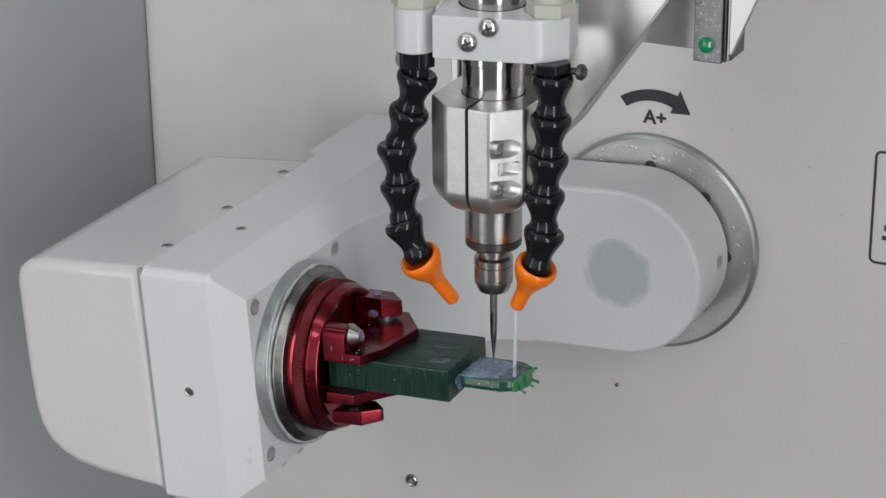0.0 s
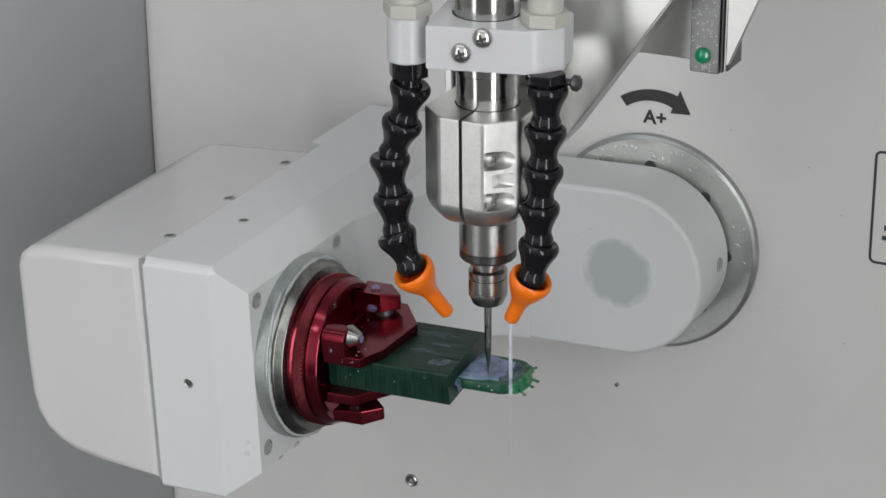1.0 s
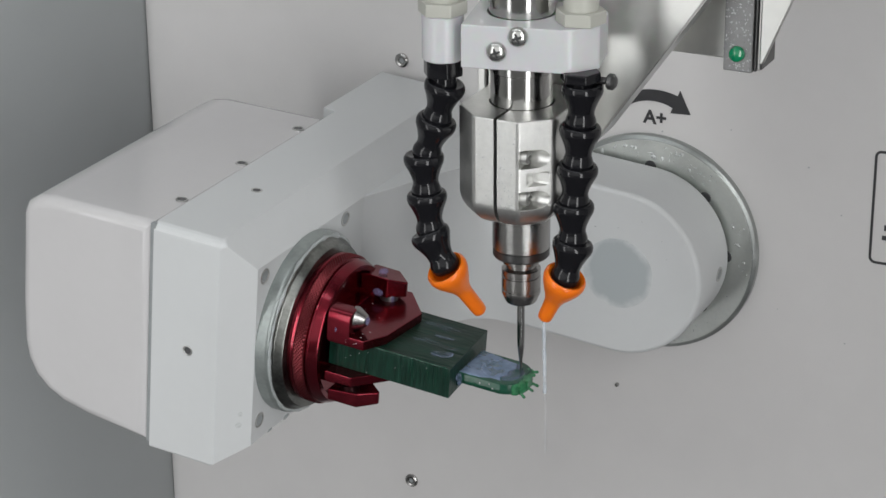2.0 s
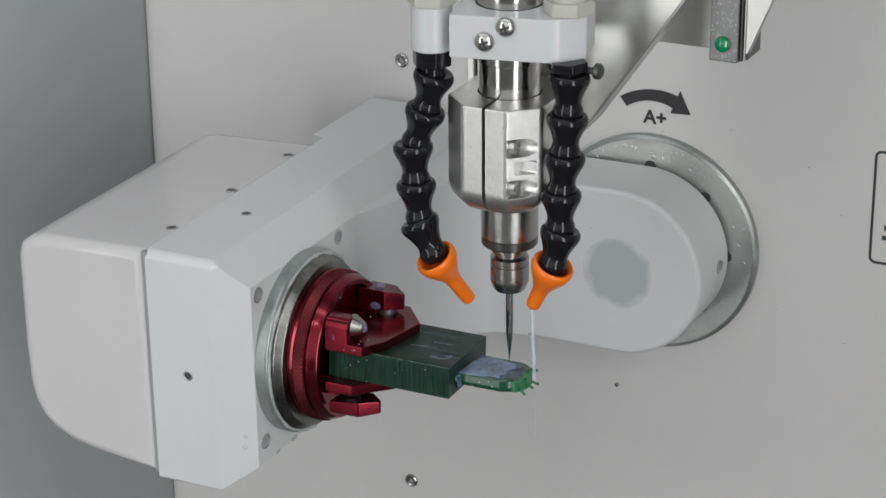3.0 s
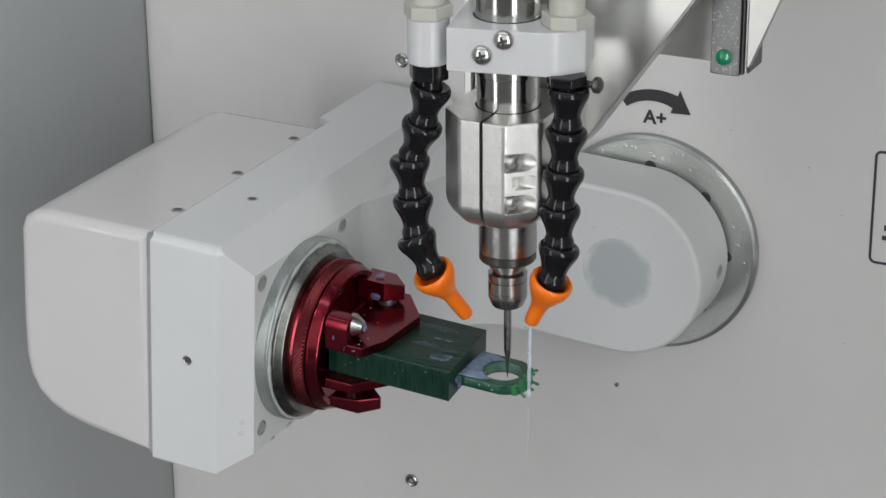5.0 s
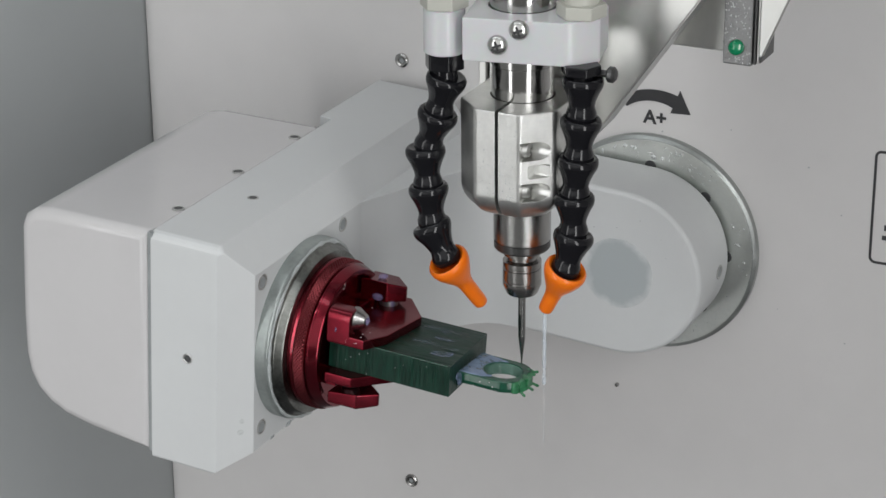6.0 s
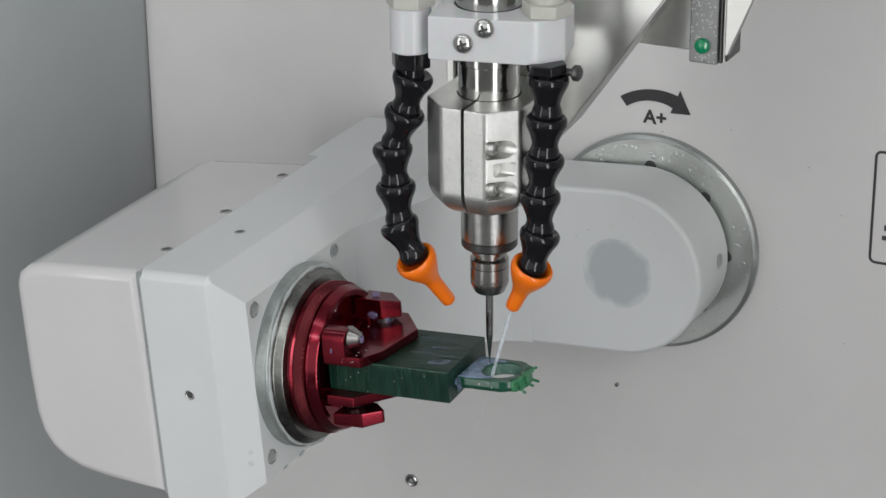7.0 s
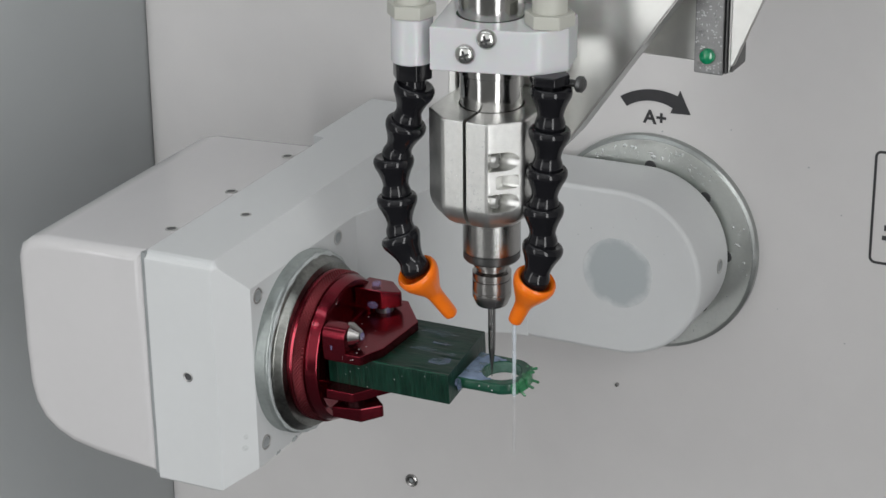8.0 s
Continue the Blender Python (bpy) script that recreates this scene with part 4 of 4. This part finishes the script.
def hose(label, points, tip, base, drop):
    """A jointed hose: hex connector, segments from joint to joint, and the nozzle."""
    t = thing("coolant_hose", label, "coolant hose", "coolant hoses")
    x, y, z = base
    part("connector", prism(arc(0, 0, 0.0079, 0, 300, 5), -drop, 0.0005, "z", 0.0006, 2), BLACK, t, "black hex connector", pose(x, y, z, 0, 0, 8))
    part("neck", lathe([(0.0052, -drop - 0.0050), (0.0050, -drop + 0.0005), (0.0058, -drop + 0.0010), (0.0058, 0.0)], 28), BLACK, t, m=pose(x, y, z))
    me = segment_mesh()
    pts = [Vector(p) for p in points] + [Vector(tip)]
    for p, q in zip(pts[:-2], pts[1:-1]):
        o = new("segment", me)
        o.parent = t
        o.matrix_basis = to(p, p - q)
    p, q = pts[-2], pts[-1]
    o = new("nozzle", nozzle_mesh((q - p).length))
    o.parent = t
    o.matrix_basis = to(p, p - q)
    tagged(o, "orange plastic nozzle")
    return t


def hoses():
    hose("glossy black jointed coolant hose with orange nozzle, unused",
         [(-0.0259, -0.0145, 0.1201), (-0.0298, -0.0145, 0.1051), (-0.0348, -0.0145, 0.0897), (-0.0336, -0.0145, 0.0740), (-0.0318, -0.0145, 0.0583), (-0.0250, -0.0140, 0.0450)],
         (-0.0168, -0.0015, 0.0243), (*LEFT, 0.1330), 0.0070)
    hose("glossy black jointed coolant hose with orange nozzle, running",
         [(0.0293, -0.0105, 0.1258), (0.0287, -0.0105, 0.1094), (0.0277, -0.0105, 0.0936), (0.0264, -0.0105, 0.0783), (0.0261, -0.0105, 0.0625), (0.0235, -0.0120, 0.0492)],
         (0.0141, -0.0094, 0.0304), (*RIGHT, 0.1335), 0.0034)


NOZZLE = Vector((0.0141, -0.0094, 0.0310))


def jet():
    t = thing("coolant_jet", "thin pale stream of coolant falling from the nozzle", "water jet")
    random.seed(9)
    prof = [(0.00076 + random.uniform(-0.0001, 0.0001), -0.0325 * k / 12) for k in range(13)]
    part("stream", lathe(prof[::-1], 14), JET, t)
    part("thread", lathe([(0.0006 + random.uniform(-0.0002, 0.0002), -0.0325 - 0.026 * k / 12) for k in range(13)][::-1], 12), THREAD, t, "faint broken thread of coolant")
    return t


def carriage():
    """Stainless plates behind the spindle."""
    t = thing("spindle_carriage", "stainless steel spindle carriage plates", "machine carriage")
    plate = prism([(-0.0175, 0.0760), (0.0040, 0.0760), (0.0215, 0.0955), (0.0710, 0.1668), (0.0710, 0.2200), (-0.0266, 0.2200), (-0.0266, 0.0980), (-0.0175, 0.0980)], 0.0257, 0.0400, "y", 0.0006, 2)
    part("front_plate", plate, PLATE, t, "polished stainless front plate with slanted edge")
    part("edge_band", prism([(0.0040, 0.0757), (0.0219, 0.0955), (0.0714, 0.1668), (0.0705, 0.1668), (0.0210, 0.0957), (0.0036, 0.0762)], 0.0262, 0.0396, "y"), BRUSHED, t, "dull sawn edge of the front plate")
    part("rear_plate", prism([(0.0200, 0.1238), (0.0760, 0.1238), (0.0760, 0.2200), (0.0200, 0.2200)], 0.0557, 0.0620, "y", 0.0005, 1), PLATE, t)
    part("bar", box(0.0632, 0.0750, 0.0477, 0.0556, 0.1217, 0.2200, 0.0007, 2), WETBAR, t, "wet stainless bar with drops")
    part("seal_strip", box(0.0752, 0.0763, 0.0490, 0.0600, 0.1222, 0.2200, 0.0003, 1), DARK, t, "dark rubber strip")
    part("edge_strip", box(0.0765, 0.0776, 0.0494, 0.0620, 0.1226, 0.2200, 0.0003, 1), BRUSHED, t, "dull steel edge strip")
    part("seal_strip", box(0.0778, 0.0786, 0.0490, 0.0640, 0.1232, 0.2200, 0.0003, 1), DARK, t, "dark rubber strip")
    part("side_plate", prism([(0.0788, 0.1268), (0.0803, 0.1272), (0.0962, 0.1665), (0.0962, 0.2200), (0.0788, 0.2200)], 0.0447, 0.0470, "y", 0.0005, 1), PLATE, t, "stainless side plate with slanted edge")
    part("green_screw", lathe([(0.0032, 0.0), (0.0032, -0.0006), (0.0028, -0.0018), (0.0018, -0.0026), (0.0004, -0.0029)], 32, "y"), GREEN, t, "green domed screw", pose(0.0688, 0.0477, 0.1290))
    part("guide_strip", box(-0.0303, -0.0268, 0.0240, 0.0400, 0.0980, 0.2200, 0.0005, 1), PLATE, t, "bright steel guide strip")
    random.seed(13)
    rows = [((random.uniform(0.0636, 0.0746), 0.0476, random.uniform(0.1222, 0.1560)), (0, -1, 0), random.uniform(0.00012, 0.00045)) for _ in range(190)]
    drops(t, rows[:90], GLASSY)
    drops(t, rows[90:], GLINT_DROP)
    return t


chamber()
wall_marks()
wall_drops()
wall_screw(-0.1268, -0.1532, 0.0034)
wall_screw(-0.1286, 0.0695, 0.0034)
wall_screw(-0.0161, -0.0766, 0.0010)
swing_disc()
swing_arm()
chuck()
wax()
core()
spindle()
manifold()
hoses()
carriage()
jet()


# ---------------------------------------------------------------- what moves
OMEGA = 2 * math.pi / 3.425


def swing(t):
    return Matrix.Rotation(radians(0.084 - 3.929 * math.cos(OMEGA * t) - 3.241 * math.sin(OMEGA * t) - 0.038 * math.cos(2 * OMEGA * t) + 0.033 * math.sin(2 * OMEGA * t)), 4, "Y")


def roll(t):
    return Matrix.Rotation(radians(-2.018 * math.cos(OMEGA * t) + 3.196 * math.sin(OMEGA * t)), 4, "X")


def travel(t):
    w = 2 * math.pi / 3.433
    c, s, c2, s2 = math.cos(w * t), math.sin(w * t), math.cos(2 * w * t), math.sin(2 * w * t)
    return Vector((-0.00017 - 0.00621 * c - 0.00516 * s - 0.00006 * c2 - 0.00009 * s2, 0.00066 + 0.00424 * c - 0.00619 * s + 0.00005 * c2 + 0.00028 * s2,
                   0.00433 + 0.00028 * c - 0.00024 * s - 0.00006 * c2 - 0.00007 * s2))


def motions():
    times = [k * 0.1 for k in range(81)]
    for o in list(scene.objects):
        if o.parent is not None:
            continue
        kind = o.name.split(".")[0]
        if kind == "swing_arm":
            walk(o, [(t, swing(t)) for t in times])
        elif kind in ("wax_chuck", "wax_block"):
            walk(o, [(t, swing(t) @ roll(t)) for t in times])
        elif kind in ("milling_spindle", "coolant_manifold", "coolant_hose", "spindle_carriage"):
            walk(o, [(t, Matrix.Translation(travel(t))) for t in times])
        elif kind == "coolant_jet":
            lean = {0.0: 1, 0.3: 2, 0.4: 8, 0.5: 16, 0.6: 6, 0.7: 0, 3.0: -2, 3.2: 0, 3.4: 16, 3.5: 6, 3.6: 0, 4.6: 1, 4.7: 2, 4.8: 14, 4.9: 0, 5.0: 1, 5.1: 0, 5.2: 14, 5.4: 0, 6.8: 0, 6.9: 3, 7.0: 15, 7.1: 4, 7.2: 0, 8.0: 0}
            keys = sorted(lean)
            walk(o, [(t, Matrix.Translation(travel(t) + NOZZLE) @ Matrix.Rotation(radians(float(np.interp(t, keys, [lean[k] for k in keys]))), 4, "Y")) for t in times])
        elif kind == "wax_core":
            rows = [(t, swing(t) @ roll(t)) for t in times if t < 4.61]
            rest = rows[-1][1]
            for t, fall in ((4.6667, 0.03), (4.7, 0.24), (4.7333, 0.36), (4.8, 0.4155), (8.0, 0.4155)):
                rows.append((t, Matrix.Translation((0, 0, -fall)) @ (rest if fall < 0.4 else Matrix.Identity(4))))
            walk(o, rows)


motions()
